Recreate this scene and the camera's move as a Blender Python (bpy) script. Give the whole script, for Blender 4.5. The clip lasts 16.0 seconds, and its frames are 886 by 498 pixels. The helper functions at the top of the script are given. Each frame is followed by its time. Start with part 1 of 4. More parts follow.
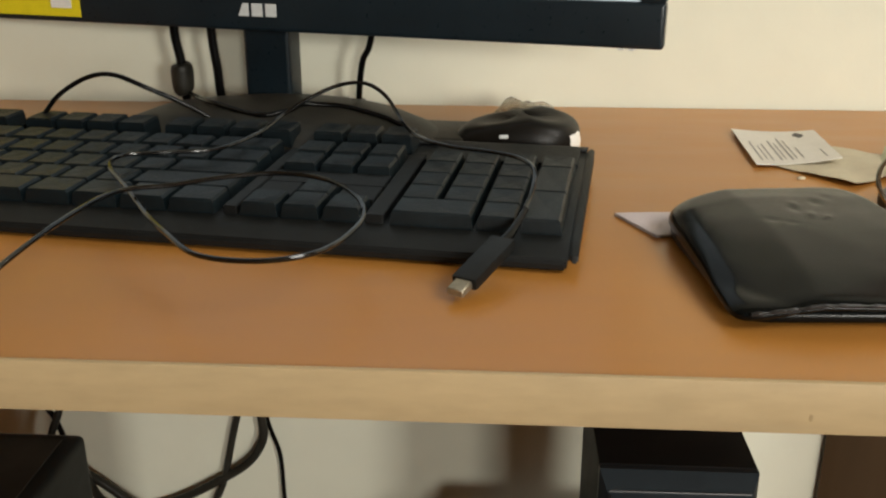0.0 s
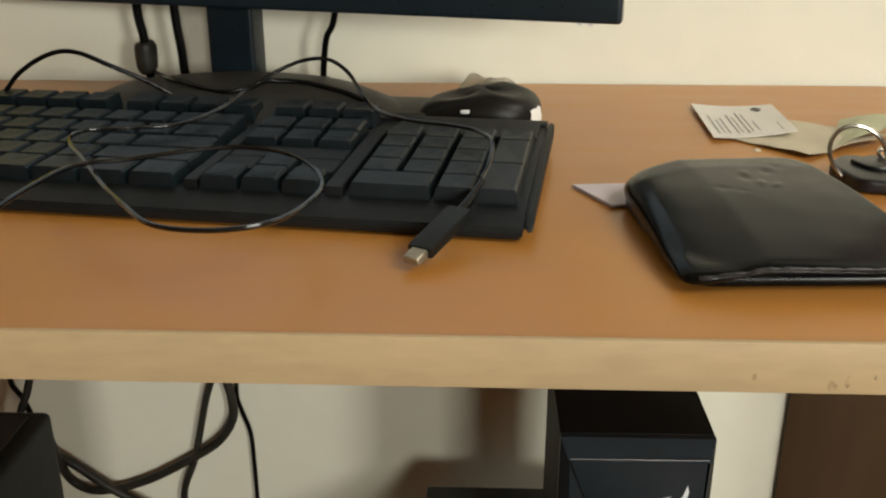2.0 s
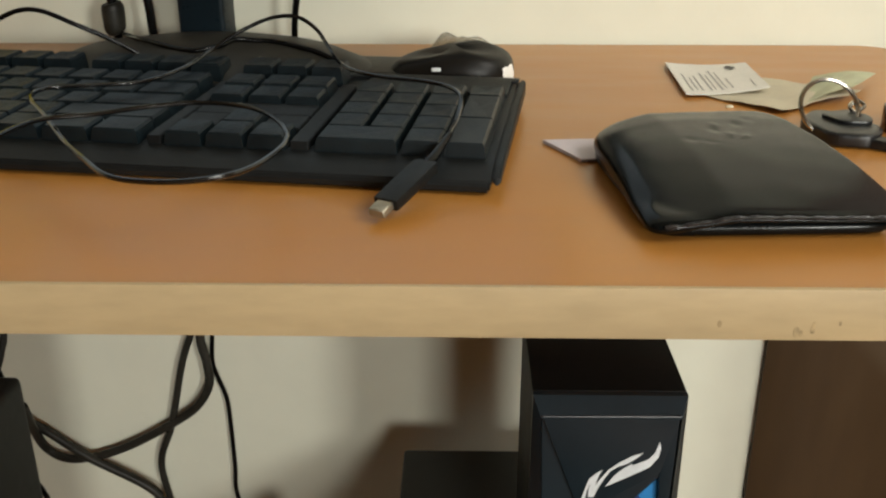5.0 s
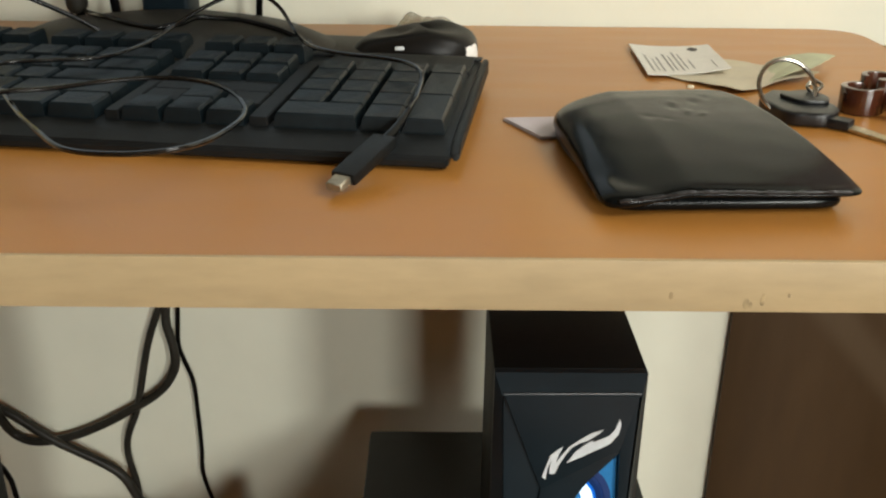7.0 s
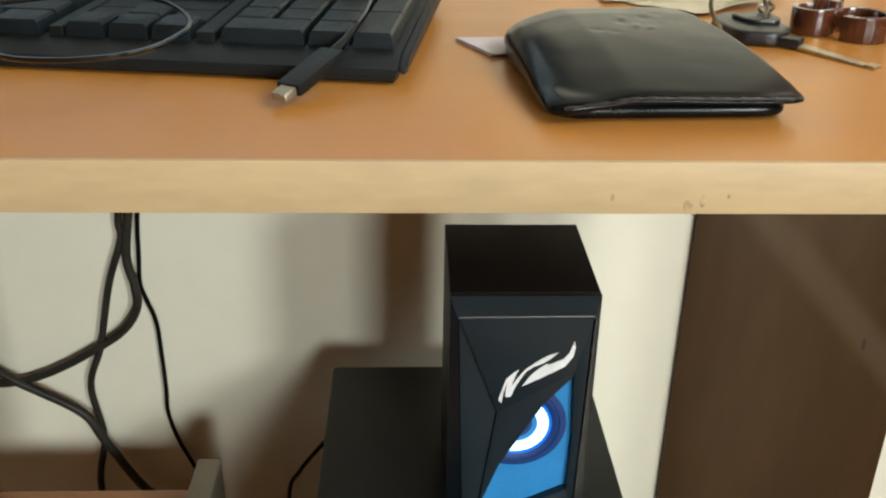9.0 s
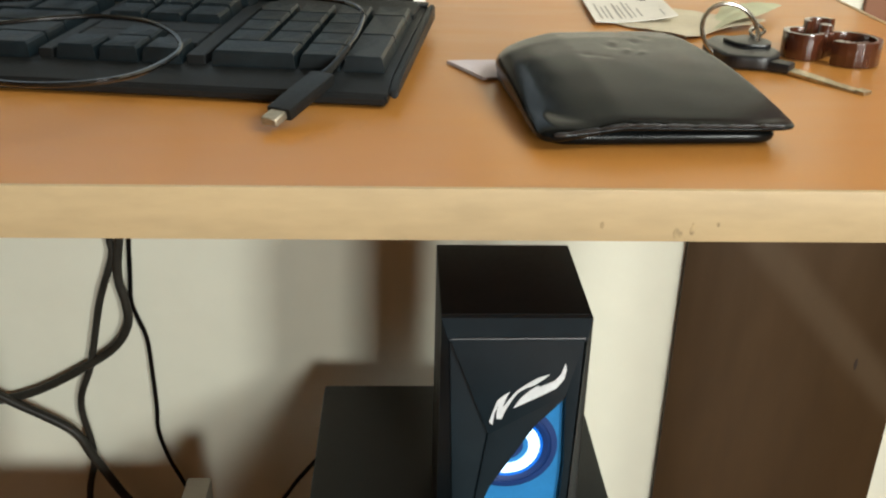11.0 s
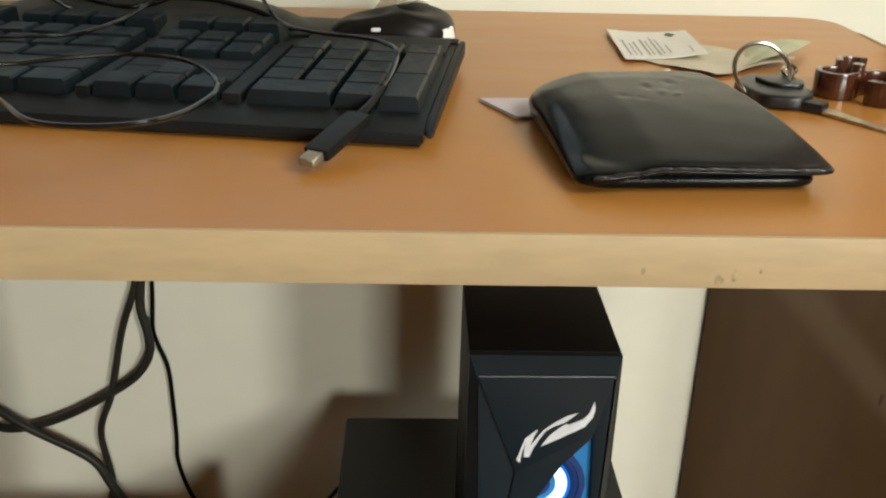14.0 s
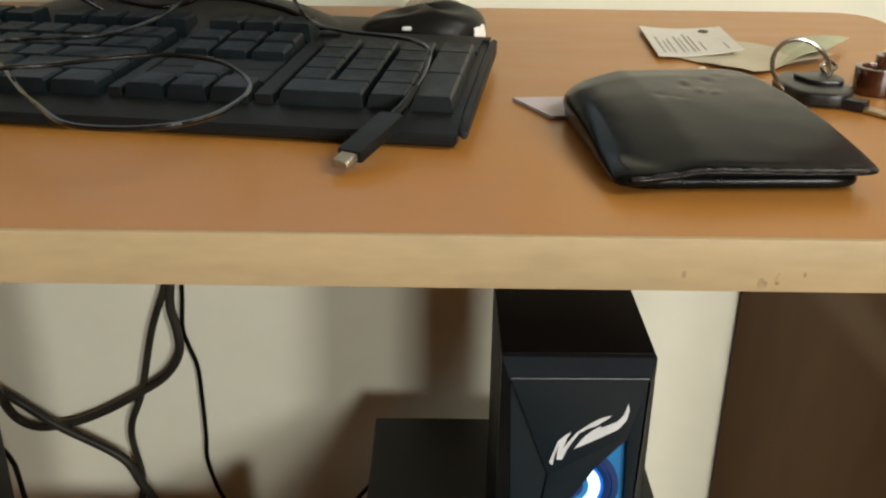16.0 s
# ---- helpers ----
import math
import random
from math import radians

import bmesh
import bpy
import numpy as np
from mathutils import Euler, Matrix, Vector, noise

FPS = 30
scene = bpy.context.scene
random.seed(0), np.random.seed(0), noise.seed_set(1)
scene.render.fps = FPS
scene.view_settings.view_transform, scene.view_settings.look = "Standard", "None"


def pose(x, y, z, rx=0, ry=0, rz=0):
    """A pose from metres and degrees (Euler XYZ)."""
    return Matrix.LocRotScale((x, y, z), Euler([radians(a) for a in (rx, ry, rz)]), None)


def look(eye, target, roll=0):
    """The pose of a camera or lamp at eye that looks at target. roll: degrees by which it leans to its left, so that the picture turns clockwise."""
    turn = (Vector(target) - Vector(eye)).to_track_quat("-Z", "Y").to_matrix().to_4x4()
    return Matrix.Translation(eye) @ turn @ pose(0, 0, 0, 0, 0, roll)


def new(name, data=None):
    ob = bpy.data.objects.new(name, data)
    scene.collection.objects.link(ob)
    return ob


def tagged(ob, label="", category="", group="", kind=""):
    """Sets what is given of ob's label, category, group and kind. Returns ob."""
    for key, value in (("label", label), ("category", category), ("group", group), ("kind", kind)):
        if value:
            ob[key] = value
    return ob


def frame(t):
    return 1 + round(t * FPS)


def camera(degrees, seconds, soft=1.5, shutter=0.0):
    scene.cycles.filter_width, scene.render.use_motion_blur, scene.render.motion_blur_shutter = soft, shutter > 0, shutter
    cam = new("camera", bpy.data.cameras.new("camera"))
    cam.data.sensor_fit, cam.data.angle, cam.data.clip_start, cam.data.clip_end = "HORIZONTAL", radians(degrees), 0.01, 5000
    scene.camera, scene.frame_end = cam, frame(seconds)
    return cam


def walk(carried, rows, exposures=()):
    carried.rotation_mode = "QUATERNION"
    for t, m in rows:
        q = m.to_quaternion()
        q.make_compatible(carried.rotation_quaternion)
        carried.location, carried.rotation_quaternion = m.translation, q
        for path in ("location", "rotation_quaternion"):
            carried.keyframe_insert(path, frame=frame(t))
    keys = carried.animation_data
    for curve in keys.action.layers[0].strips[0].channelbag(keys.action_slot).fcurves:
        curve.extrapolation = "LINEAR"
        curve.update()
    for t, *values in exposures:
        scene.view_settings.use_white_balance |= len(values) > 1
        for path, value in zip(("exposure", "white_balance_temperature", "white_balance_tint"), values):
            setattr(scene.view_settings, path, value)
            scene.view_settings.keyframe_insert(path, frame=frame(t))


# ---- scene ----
cam = camera(49.3, 16.0, soft=2.2)
PATH = [
    (0, (-0.029, -0.28, 0.899), (-0.142, 1.588, 0.192), 0.0),
    (0.5, (-0.026, -0.281, 0.896), (-0.14, 1.576, 0.162), -0.2),
    (1, (-0.022, -0.283, 0.891), (-0.114, 1.568, 0.14), -0.2),
    (1.5, (-0.021, -0.283, 0.893), (-0.106, 1.568, 0.139), -0.2),
    (2, (-0.02, -0.287, 0.895), (-0.087, 1.572, 0.16), -0.0),
    (2.5, (-0.018, -0.286, 0.895), (-0.069, 1.57, 0.151), 0.3),
    (3, (-0.018, -0.285, 0.893), (-0.065, 1.567, 0.141), 0.5),
    (3.5, (-0.02, -0.286, 0.891), (-0.076, 1.563, 0.131), -0.0),
    (4, (-0.014, -0.286, 0.886), (-0.044, 1.551, 0.094), 0.2),
    (6.5, (-0.012, -0.289, 0.885), (-0.055, 1.558, 0.119), -0.4),
    (7, (-0.006, -0.29, 0.881), (0.011, 1.541, 0.077), 0.7),
    (7.5, (-0.002, -0.292, 0.872), (0.022, 1.524, 0.034), 0.4),
    (8, (0.003, -0.294, 0.867), (0.049, 1.509, 0.002), 0.3),
    (8.5, (0.006, -0.3, 0.864), (0.075, 1.493, -0.02), 0.6),
    (9, (0.005, -0.299, 0.864), (0.073, 1.497, -0.013), 1.0),
    (11.5, (0.007, -0.295, 0.869), (0.087, 1.513, 0.016), 1.4),
    (12, (0.006, -0.294, 0.87), (0.084, 1.514, 0.019), 1.4),
    (12.5, (0.003, -0.294, 0.872), (0.077, 1.523, 0.041), 1.4),
    (13, (0.005, -0.294, 0.871), (0.082, 1.518, 0.028), 1.4),
    (13.5, (0.006, -0.294, 0.874), (0.088, 1.527, 0.051), 1.5),
    (14, (-0.003, -0.291, 0.874), (0.054, 1.536, 0.061), 1.5),
    (14.5, (-0.005, -0.287, 0.879), (0.028, 1.552, 0.095), 1.0),
    (15, (-0.011, -0.286, 0.879), (0.0, 1.551, 0.088), 1.1),
    (15.5, (-0.011, -0.285, 0.88), (-0.026, 1.555, 0.095), 0.8),
    (16, (-0.007, -0.286, 0.874), (0.0, 1.538, 0.054), 0.8),
]
walk(cam, [(t, look(eye, target, roll)) for t, eye, target, roll in PATH], [(0, -0.40, 6750, 12), (4, -0.32, 6560, 10.5), (6.5, -0.3, 6500, 10), (7.5, -0.08, 6400, 9.5), (8, 0.09, 6380, 9.5), (9, 0.09, 6250, 9), (13.5, -0.02, 6400, 9.5), (14.5, -0.29, 6500, 10), (16, -0.28, 6560, 10.5)])

# ---- world and light ----
world = bpy.data.worlds.new("sky")
scene.world = world
world.use_nodes = True
wn = world.node_tree
sky = wn.nodes.new("ShaderNodeTexSky")
sky.sky_type = "NISHITA"
sky.sun_disc = False
sky.sun_elevation = radians(40)
sky.sun_rotation = radians(200)
wn.links.new(sky.outputs["Color"], wn.nodes["Background"].inputs["Color"])
wn.nodes["Background"].inputs["Strength"].default_value = 0.06


def window_light(m, w, h, watts, colour):
    data = bpy.data.lights.new("window_light", "AREA")
    data.shape, data.size, data.size_y, data.energy, data.color = "RECTANGLE", w, h, watts, colour
    ob = new("window_light", data)
    ob.matrix_world = m
    return ob


# daylight of the three window openings
window_light(look((0.56, -2.27, 1.22), (0.0, 0.3, 0.6)), 0.34, 0.4, 26, (0.968, 0.978, 0.905))
window_light(look((1.12, -1.82, 1.14), (0.05, 0.4, 0.55)), 0.3, 0.4, 28, (0.968, 0.978, 0.905))
window_light(look((1.12, -0.5, 1.82), (0.15, 0.25, 0.75)), 0.6, 0.65, 20, (0.975, 0.975, 0.9))


# ---- materials ----
def material(name, base, rough=0.5, metal=0.0, vary=0.12, size=40.0, fine=0.04, bump=0.0, bump_size=400.0, stretch=(1, 1, 1), coat=0.0, tint=None, spec=0.5):
    """A node material: base colour with coarse and fine variation, and a fine relief."""
    m = bpy.data.materials.new(name)
    m.use_nodes = True
    t = m.node_tree
    b = t.nodes["Principled BSDF"]
    b.inputs["Roughness"].default_value, b.inputs["Metallic"].default_value = rough, metal
    b.inputs["Coat Weight"].default_value, b.inputs["Specular IOR Level"].default_value = coat, spec
    b.inputs["Coat Roughness"].default_value = 0.15
    co = t.nodes.new("ShaderNodeTexCoord")
    mp = t.nodes.new("ShaderNodeMapping")
    mp.inputs["Scale"].default_value = stretch
    t.links.new(co.outputs["Object"], mp.inputs["Vector"])
    out = None
    for scale, amount, detail in ((size, vary, 4), (size * 9, fine, 6)):
        n = t.nodes.new("ShaderNodeTexNoise")
        n.inputs["Scale"].default_value, n.inputs["Detail"].default_value = scale, detail
        t.links.new(mp.outputs["Vector"], n.inputs["Vector"])
        r = t.nodes.new("ShaderNodeMapRange")
        r.inputs["From Min"].default_value, r.inputs["From Max"].default_value = 0.3, 0.7
        r.inputs["To Min"].default_value, r.inputs["To Max"].default_value = 1 - amount, 1 + amount
        t.links.new(n.outputs["Fac"], r.inputs["Value"])
        mul = t.nodes.new("ShaderNodeMix")
        mul.data_type, mul.blend_type = "RGBA", "MULTIPLY"
        mul.inputs["Factor"].default_value = 1.0
        if out is None:
            mul.inputs["A"].default_value = (*base, 1)
            if tint:
                two = t.nodes.new("ShaderNodeMix")
                two.data_type = "RGBA"
                two.inputs["A"].default_value, two.inputs["B"].default_value = (*base, 1), (*tint, 1)
                t.links.new(n.outputs["Fac"], two.inputs["Factor"])
                t.links.new(two.outputs["Result"], mul.inputs["A"])
        else:
            t.links.new(out, mul.inputs["A"])
        t.links.new(r.outputs["Result"], mul.inputs["B"])
        out = mul.outputs["Result"]
    t.links.new(out, b.inputs["Base Color"])
    rr = t.nodes.new("ShaderNodeMapRange")
    rr.inputs["To Min"].default_value, rr.inputs["To Max"].default_value = max(0.02, rough - 0.08), min(1.0, rough + 0.08)
    t.links.new(n.outputs["Fac"], rr.inputs["Value"])
    t.links.new(rr.outputs["Result"], b.inputs["Roughness"])
    if bump:
        n2 = t.nodes.new("ShaderNodeTexNoise")
        n2.inputs["Scale"].default_value, n2.inputs["Detail"].default_value = bump_size, 5
        t.links.new(mp.outputs["Vector"], n2.inputs["Vector"])
        bp = t.nodes.new("ShaderNodeBump")
        bp.inputs["Strength"].default_value, bp.inputs["Distance"].default_value = bump, 0.0006
        t.links.new(n2.outputs["Fac"], bp.inputs["Height"])
        t.links.new(bp.outputs["Normal"], b.inputs["Normal"])
    return m


def glowing(name, colour, strength):
    m = bpy.data.materials.new(name)
    m.use_nodes = True
    b = m.node_tree.nodes["Principled BSDF"]
    b.inputs["Base Color"].default_value = (*colour, 1)
    b.inputs["Emission Color"].default_value = (*colour, 1)
    b.inputs["Emission Strength"].default_value = strength
    return m


def clear(name, colour, rough=0.05):
    m = bpy.data.materials.new(name)
    m.use_nodes = True
    b = m.node_tree.nodes["Principled BSDF"]
    b.inputs["Base Color"].default_value = (*colour, 1)
    b.inputs["Roughness"].default_value = rough
    b.inputs["Transmission Weight"].default_value = 1.0
    b.inputs["IOR"].default_value = 1.45
    return m


M_WALL = material("cream_wall_paint", (0.752, 0.74, 0.612), 0.75, vary=0.03, size=3, fine=0.02, bump=0.15, bump_size=250)
# unseen walls, ceiling and floor: colours picked to darken and warm the bounce light
M_TAN = material("unseen_wall_bounce_tan", (0.22, 0.122, 0.045), 0.75, vary=0.04, size=3, bump=0.15, bump_size=250)
M_CEIL = material("warm_bounce_paint", (0.37, 0.275, 0.155), 0.8, vary=0.03, size=3)
M_FLOOR = material("unseen_floor_bounce_brown", (0.22, 0.09, 0.03), 0.4, vary=0.1, size=6)
M_TOP = material("orange_wood_laminate", (0.44, 0.172, 0.026), 0.33, vary=0.08, size=5, fine=0.03, bump=0.0, stretch=(0.35, 1.6, 1), tint=(0.44, 0.206, 0.048), spec=0.55)
M_EDGE = material("beige_edge_band", (0.52, 0.395, 0.23), 0.5, vary=0.1, size=12, fine=0.06, bump=0.1, bump_size=200, stretch=(0.5, 1, 2.0), tint=(0.43, 0.315, 0.165))
M_BROWN = material("dark_brown_laminate", (0.046, 0.0255, 0.0102), 0.4, vary=0.2, size=7, fine=0.1, bump=0.1, bump_size=150, stretch=(1, 1, 0.2), spec=0.28)
LIGHT_STREAK = (0.7356, 0.0, 0.6774), 0.5879
M_BOARD = M_BROWN.copy()
M_BOARD.name = "dark_brown_laminate_with_light_streak"
bt = M_BOARD.node_tree
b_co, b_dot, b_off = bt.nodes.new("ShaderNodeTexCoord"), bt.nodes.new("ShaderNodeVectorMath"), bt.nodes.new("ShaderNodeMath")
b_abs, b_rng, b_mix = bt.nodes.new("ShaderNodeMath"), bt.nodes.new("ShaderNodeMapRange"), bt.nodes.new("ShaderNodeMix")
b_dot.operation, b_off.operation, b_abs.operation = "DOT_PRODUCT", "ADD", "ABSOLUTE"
# a slantwise streak of reflected light, mixed into the board's base colour
b_dot.inputs[1].default_value = LIGHT_STREAK[0]
b_off.inputs[1].default_value = -LIGHT_STREAK[1]
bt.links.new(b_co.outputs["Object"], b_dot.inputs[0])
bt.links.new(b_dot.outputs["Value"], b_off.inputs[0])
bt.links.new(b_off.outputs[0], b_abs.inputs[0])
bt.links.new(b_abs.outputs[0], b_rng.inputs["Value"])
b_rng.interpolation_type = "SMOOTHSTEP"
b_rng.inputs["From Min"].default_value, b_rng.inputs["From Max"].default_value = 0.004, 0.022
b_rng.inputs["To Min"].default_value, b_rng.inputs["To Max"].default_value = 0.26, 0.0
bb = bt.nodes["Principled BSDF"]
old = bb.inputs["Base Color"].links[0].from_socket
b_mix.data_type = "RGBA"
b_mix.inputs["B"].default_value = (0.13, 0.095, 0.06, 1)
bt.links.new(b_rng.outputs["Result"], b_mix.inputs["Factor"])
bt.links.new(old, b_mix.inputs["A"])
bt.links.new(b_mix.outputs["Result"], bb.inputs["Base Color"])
M_FRAME = material("brown_door_frame_wood", (0.2, 0.08, 0.035), 0.4, vary=0.15, size=20, stretch=(1, 1, 0.1))
M_SHELF = material("orange_shelf_laminate", (0.46, 0.22, 0.1), 0.4, vary=0.08, size=12, stretch=(0.25, 2, 1))
M_GREY = material("grey_white_edge_band", (0.28, 0.25, 0.19), 0.6, vary=0.1, size=30)
M_DENT = material("dark_brown_dent", (0.022, 0.012, 0.006), 0.6)
M_SCUFF = material("dark_scuff", (0.34, 0.25, 0.13), 0.7, vary=0.4, size=300)
M_KEYCASE = material("black_keyboard_plastic", (0.0048, 0.0058, 0.0062), 0.5, vary=0.25, size=60, fine=0.15, bump=0.25, bump_size=1500, spec=0.3)
M_KEY = material("black_key_plastic", (0.003, 0.0066, 0.0088), 0.4, vary=0.3, size=80, fine=0.2, bump=0.3, bump_size=1800, tint=(0.0046, 0.009, 0.0112), spec=0.32)
M_MON = material("blue_black_monitor_plastic", (0.0085, 0.0155, 0.021), 0.3, vary=0.15, size=30, bump=0.1, bump_size=1500, spec=0.4)
M_BASE = material("dusty_black_plastic", (0.026, 0.0235, 0.018), 0.45, vary=0.3, size=40, fine=0.2, bump=0.15, bump_size=1200, spec=0.3)
M_SCREEN = glowing("lit_screen", (0.55, 0.66, 0.75), 0.3)
M_LOGO = material("silver_print", (0.6, 0.62, 0.62), 0.4, vary=0.05)
M_YELLOW = material("yellow_sticker", (0.75, 0.62, 0.02), 0.4, vary=0.08, size=60)
M_WHITE = material("white_label", (0.8, 0.78, 0.74), 0.5, vary=0.05, size=60)
M_CABLE = material("black_cable_rubber", (0.003, 0.003, 0.003), 0.2, vary=0.2, size=60, spec=0.2)
M_CORD = material("glossy_black_cord", (0.004, 0.004, 0.004), 0.16, vary=0.15, size=60, spec=0.55)
M_CABLE2 = material("dusty_grey_cable_rubber", (0.023, 0.021, 0.0165), 0.45, vary=0.35, size=70, fine=0.25, spec=0.25)
M_METAL = material("bright_steel", (0.4, 0.38, 0.34), 0.24, 1.0, vary=0.1, size=200)
M_TIP = material("dull_plug_metal", (0.4, 0.36, 0.28), 0.6, 1.0, vary=0.15, size=300)
M_BRASS = material("worn_nickel_key", (0.62, 0.55, 0.4), 0.35, 1.0, vary=0.2, size=300, bump=0.2)
M_LEATHER = material("black_leather", (0.0036, 0.0044, 0.0046), 0.21, vary=0.25, size=35, fine=0.2, spec=0.16)
M_STITCH = material("worn_leather_edge", (0.012, 0.012, 0.013), 0.35, vary=0.4, size=300, bump=0.5, bump_size=900)
M_CARD = material("white_card", (0.72, 0.69, 0.63), 0.6, vary=0.04, size=50)
M_INK = material("grey_print", (0.33, 0.31, 0.29), 0.6)
M_EMBLEM = material("dark_print", (0.06, 0.055, 0.05), 0.6)
M_NOTE = material("pale_beige_paper", (0.6, 0.53, 0.4), 0.65, vary=0.1, size=60, bump=0.3, bump_size=250, tint=(0.52, 0.47, 0.34))
M_GREEN = material("pale_green_paper", (0.46, 0.47, 0.31), 0.65, vary=0.12, size=60, bump=0.3, bump_size=250)
M_LILAC = material("lilac_white_paper", (0.62, 0.55, 0.58), 0.65, vary=0.05, size=60)
M_FOB = material("black_fob_plastic", (0.009, 0.0095, 0.0105), 0.35, vary=0.2, size=90)
M_CLIP = material("brown_glossy_plastic", (0.06, 0.018, 0.008), 0.16, vary=0.25, size=60, coat=0.5)
M_MOUSE = material("glossy_black_plastic", (0.007, 0.006, 0.005), 0.42, vary=0.2, size=60, spec=0.25)
M_TOWER = material("black_case_steel", (0.010, 0.0115, 0.0105), 0.5, vary=0.25, size=15, fine=0.15, bump=0.2, bump_size=1500, spec=0.3)
M_SPK = material("black_speaker_wood_vinyl", (0.0065, 0.007, 0.0068), 0.5, vary=0.2, size=40, bump=0.25, bump_size=1200, spec=0.16)
M_SPKF = material("blue_black_speaker_plastic", (0.0105, 0.0185, 0.0245), 0.34, vary=0.15, size=40, bump=0.1, bump_size=1500, spec=0.4)
M_RIDGE = material("edge_highlight_plastic", (0.035, 0.04, 0.045), 0.38, vary=0.1)
M_BLUE = material("bright_blue_plastic", (0.035, 0.26, 0.62), 0.4, vary=0.06, size=50)
# the lit ring's blue cast on cone and surround is put into their colour
M_CONE = material("ring_lit_blue_cone", (0.015, 0.05, 0.2), 0.45, vary=0.1)
M_RING = glowing("lit_ring", (0.6, 0.8, 1.0), 1.6)
M_RIM = glowing("lit_rim", (0.0, 0.12, 0.55), 0.8)
M_PRINT = material("white_print", (0.85, 0.88, 0.9), 0.4)
M_FILM = clear("crumpled_clear_film", (0.9, 0.88, 0.82), 0.2)
M_FILM.node_tree.nodes["Principled BSDF"].inputs["Transmission Weight"].default_value = 0.88
M_GLASS = clear("window_glass", (0.97, 0.98, 0.98), 0.0)


# ---- mesh helpers ----
def part(name, bm, mat, parent=None, label="", smooth=True):
    """Links a bmesh as one mesh object, under a thing where one is given."""
    me = bpy.data.meshes.new(name)
    bm.normal_update()
    bm.to_mesh(me)
    bm.free()
    me.materials.append(mat)
    if smooth:
        me.shade_smooth()
        me.set_sharp_from_angle(angle=radians(38))
    ob = new(name, me)
    if parent is not None:
        ob.parent = parent
    if label:
        ob["label"] = label
    return ob


def thing(name, label, category, m=None, group="", kind=""):
    ob = new(name)
    ob.empty_display_size = 0.02
    if m is not None:
        ob.matrix_world = m
    return tagged(ob, label, category, group, kind)


def box(x0, x1, y0, y1, z0, z1, bevel=0.0, seg=2, m=None):
    bm = bmesh.new()
    bmesh.ops.create_cube(bm, size=1)
    for v in bm.verts:
        v.co = Vector(((x0, x1)[v.co.x > 0], (y0, y1)[v.co.y > 0], (z0, z1)[v.co.z > 0]))
    if bevel:
        bmesh.ops.bevel(bm, geom=bm.edges[:], offset=bevel, segments=seg, profile=0.6, affect="EDGES")
    if m is not None:
        bm.transform(m)
    return bm


def plate(points, z0, z1, bevel=0.0, seg=2, m=None):
    """A flat piece with the given outline (x, y), from z0 to z1."""
    bm = bmesh.new()
    low = [bm.verts.new((x, y, z0)) for x, y in points]
    high = [bm.verts.new((x, y, z1)) for x, y in points]
    n = len(points)
    bm.faces.new(low[::-1])
    bm.faces.new(high)
    for i in range(n):
        bm.faces.new((low[i], low[(i + 1) % n], high[(i + 1) % n], high[i]))
    bmesh.ops.recalc_face_normals(bm, faces=bm.faces[:])
    if bevel:
        bmesh.ops.bevel(bm, geom=bm.edges[:], offset=bevel, segments=seg, profile=0.6, affect="EDGES")
    if m is not None:
        bm.transform(m)
    return bm


def rounded(points, r, steps=6):
    """The outline with its corners rounded; r is one radius or one for each corner."""
    out, n = [], len(points)
    for i, p in enumerate(points):
        p, a, b = Vector(p), Vector(points[i - 1]), Vector(points[(i + 1) % n])
        q = r[i] if isinstance(r, (list, tuple)) else r
        if q <= 0:
            out.append(tuple(p))
            continue
        s, e = p + (a - p).normalized() * q, p + (b - p).normalized() * q
        for k in range(steps + 1):
            u = k / steps
            out.append(tuple((1 - u) ** 2 * s + 2 * u * (1 - u) * p + u * u * e))
    return out


def smooth_path(points, per=8):
    """A smooth line through the points."""
    p = [Vector(q) for q in points]
    p = [2 * p[0] - p[1]] + p + [2 * p[-1] - p[-2]]
    out = []
    for i in range(1, len(p) - 2):
        for k in range(per):
            u = k / per
            a, b, c, d = p[i - 1 : i + 3]
            out.append(0.5 * (2 * b + (c - a) * u + (2 * a - 5 * b + 4 * c - d) * u * u + (3 * b - a - 3 * c + d) * u ** 3))
    return out + [p[-2]]


def tube(points, r, sides=10, per=8, closed=False, bm=None, smoothed=True):
    """A round cord along a line."""
    line = smooth_path(points, per) if smoothed else [Vector(q) for q in points]
    bm = bm or bmesh.new()
    rings, up = [], None
    n = len(line)
    for i, p in enumerate(line):
        d = (line[(i + 1) % n] - line[i - 1]) if closed else (line[min(i + 1, n - 1)] - line[max(i - 1, 0)])
        d.normalize()
        if up is None:
            up = d.orthogonal().normalized()
        up = (up - d * up.dot(d)).normalized()
        side = d.cross(up)
        rr = r(i / max(1, n - 1)) if callable(r) else r
        rings.append([bm.verts.new(p + rr * (math.cos(a) * up + math.sin(a) * side)) for a in [2 * math.pi * k / sides for k in range(sides)]])
    pairs = list(zip(rings, rings[1:])) + ([(rings[-1], rings[0])] if closed else [])
    for a, b in pairs:
        for k in range(sides):
            bm.faces.new((a[k], a[(k + 1) % sides], b[(k + 1) % sides], b[k]))
    if not closed:
        bm.faces.new(rings[0][::-1])
        bm.faces.new(rings[-1])
    bmesh.ops.recalc_face_normals(bm, faces=bm.faces[:])
    return bm


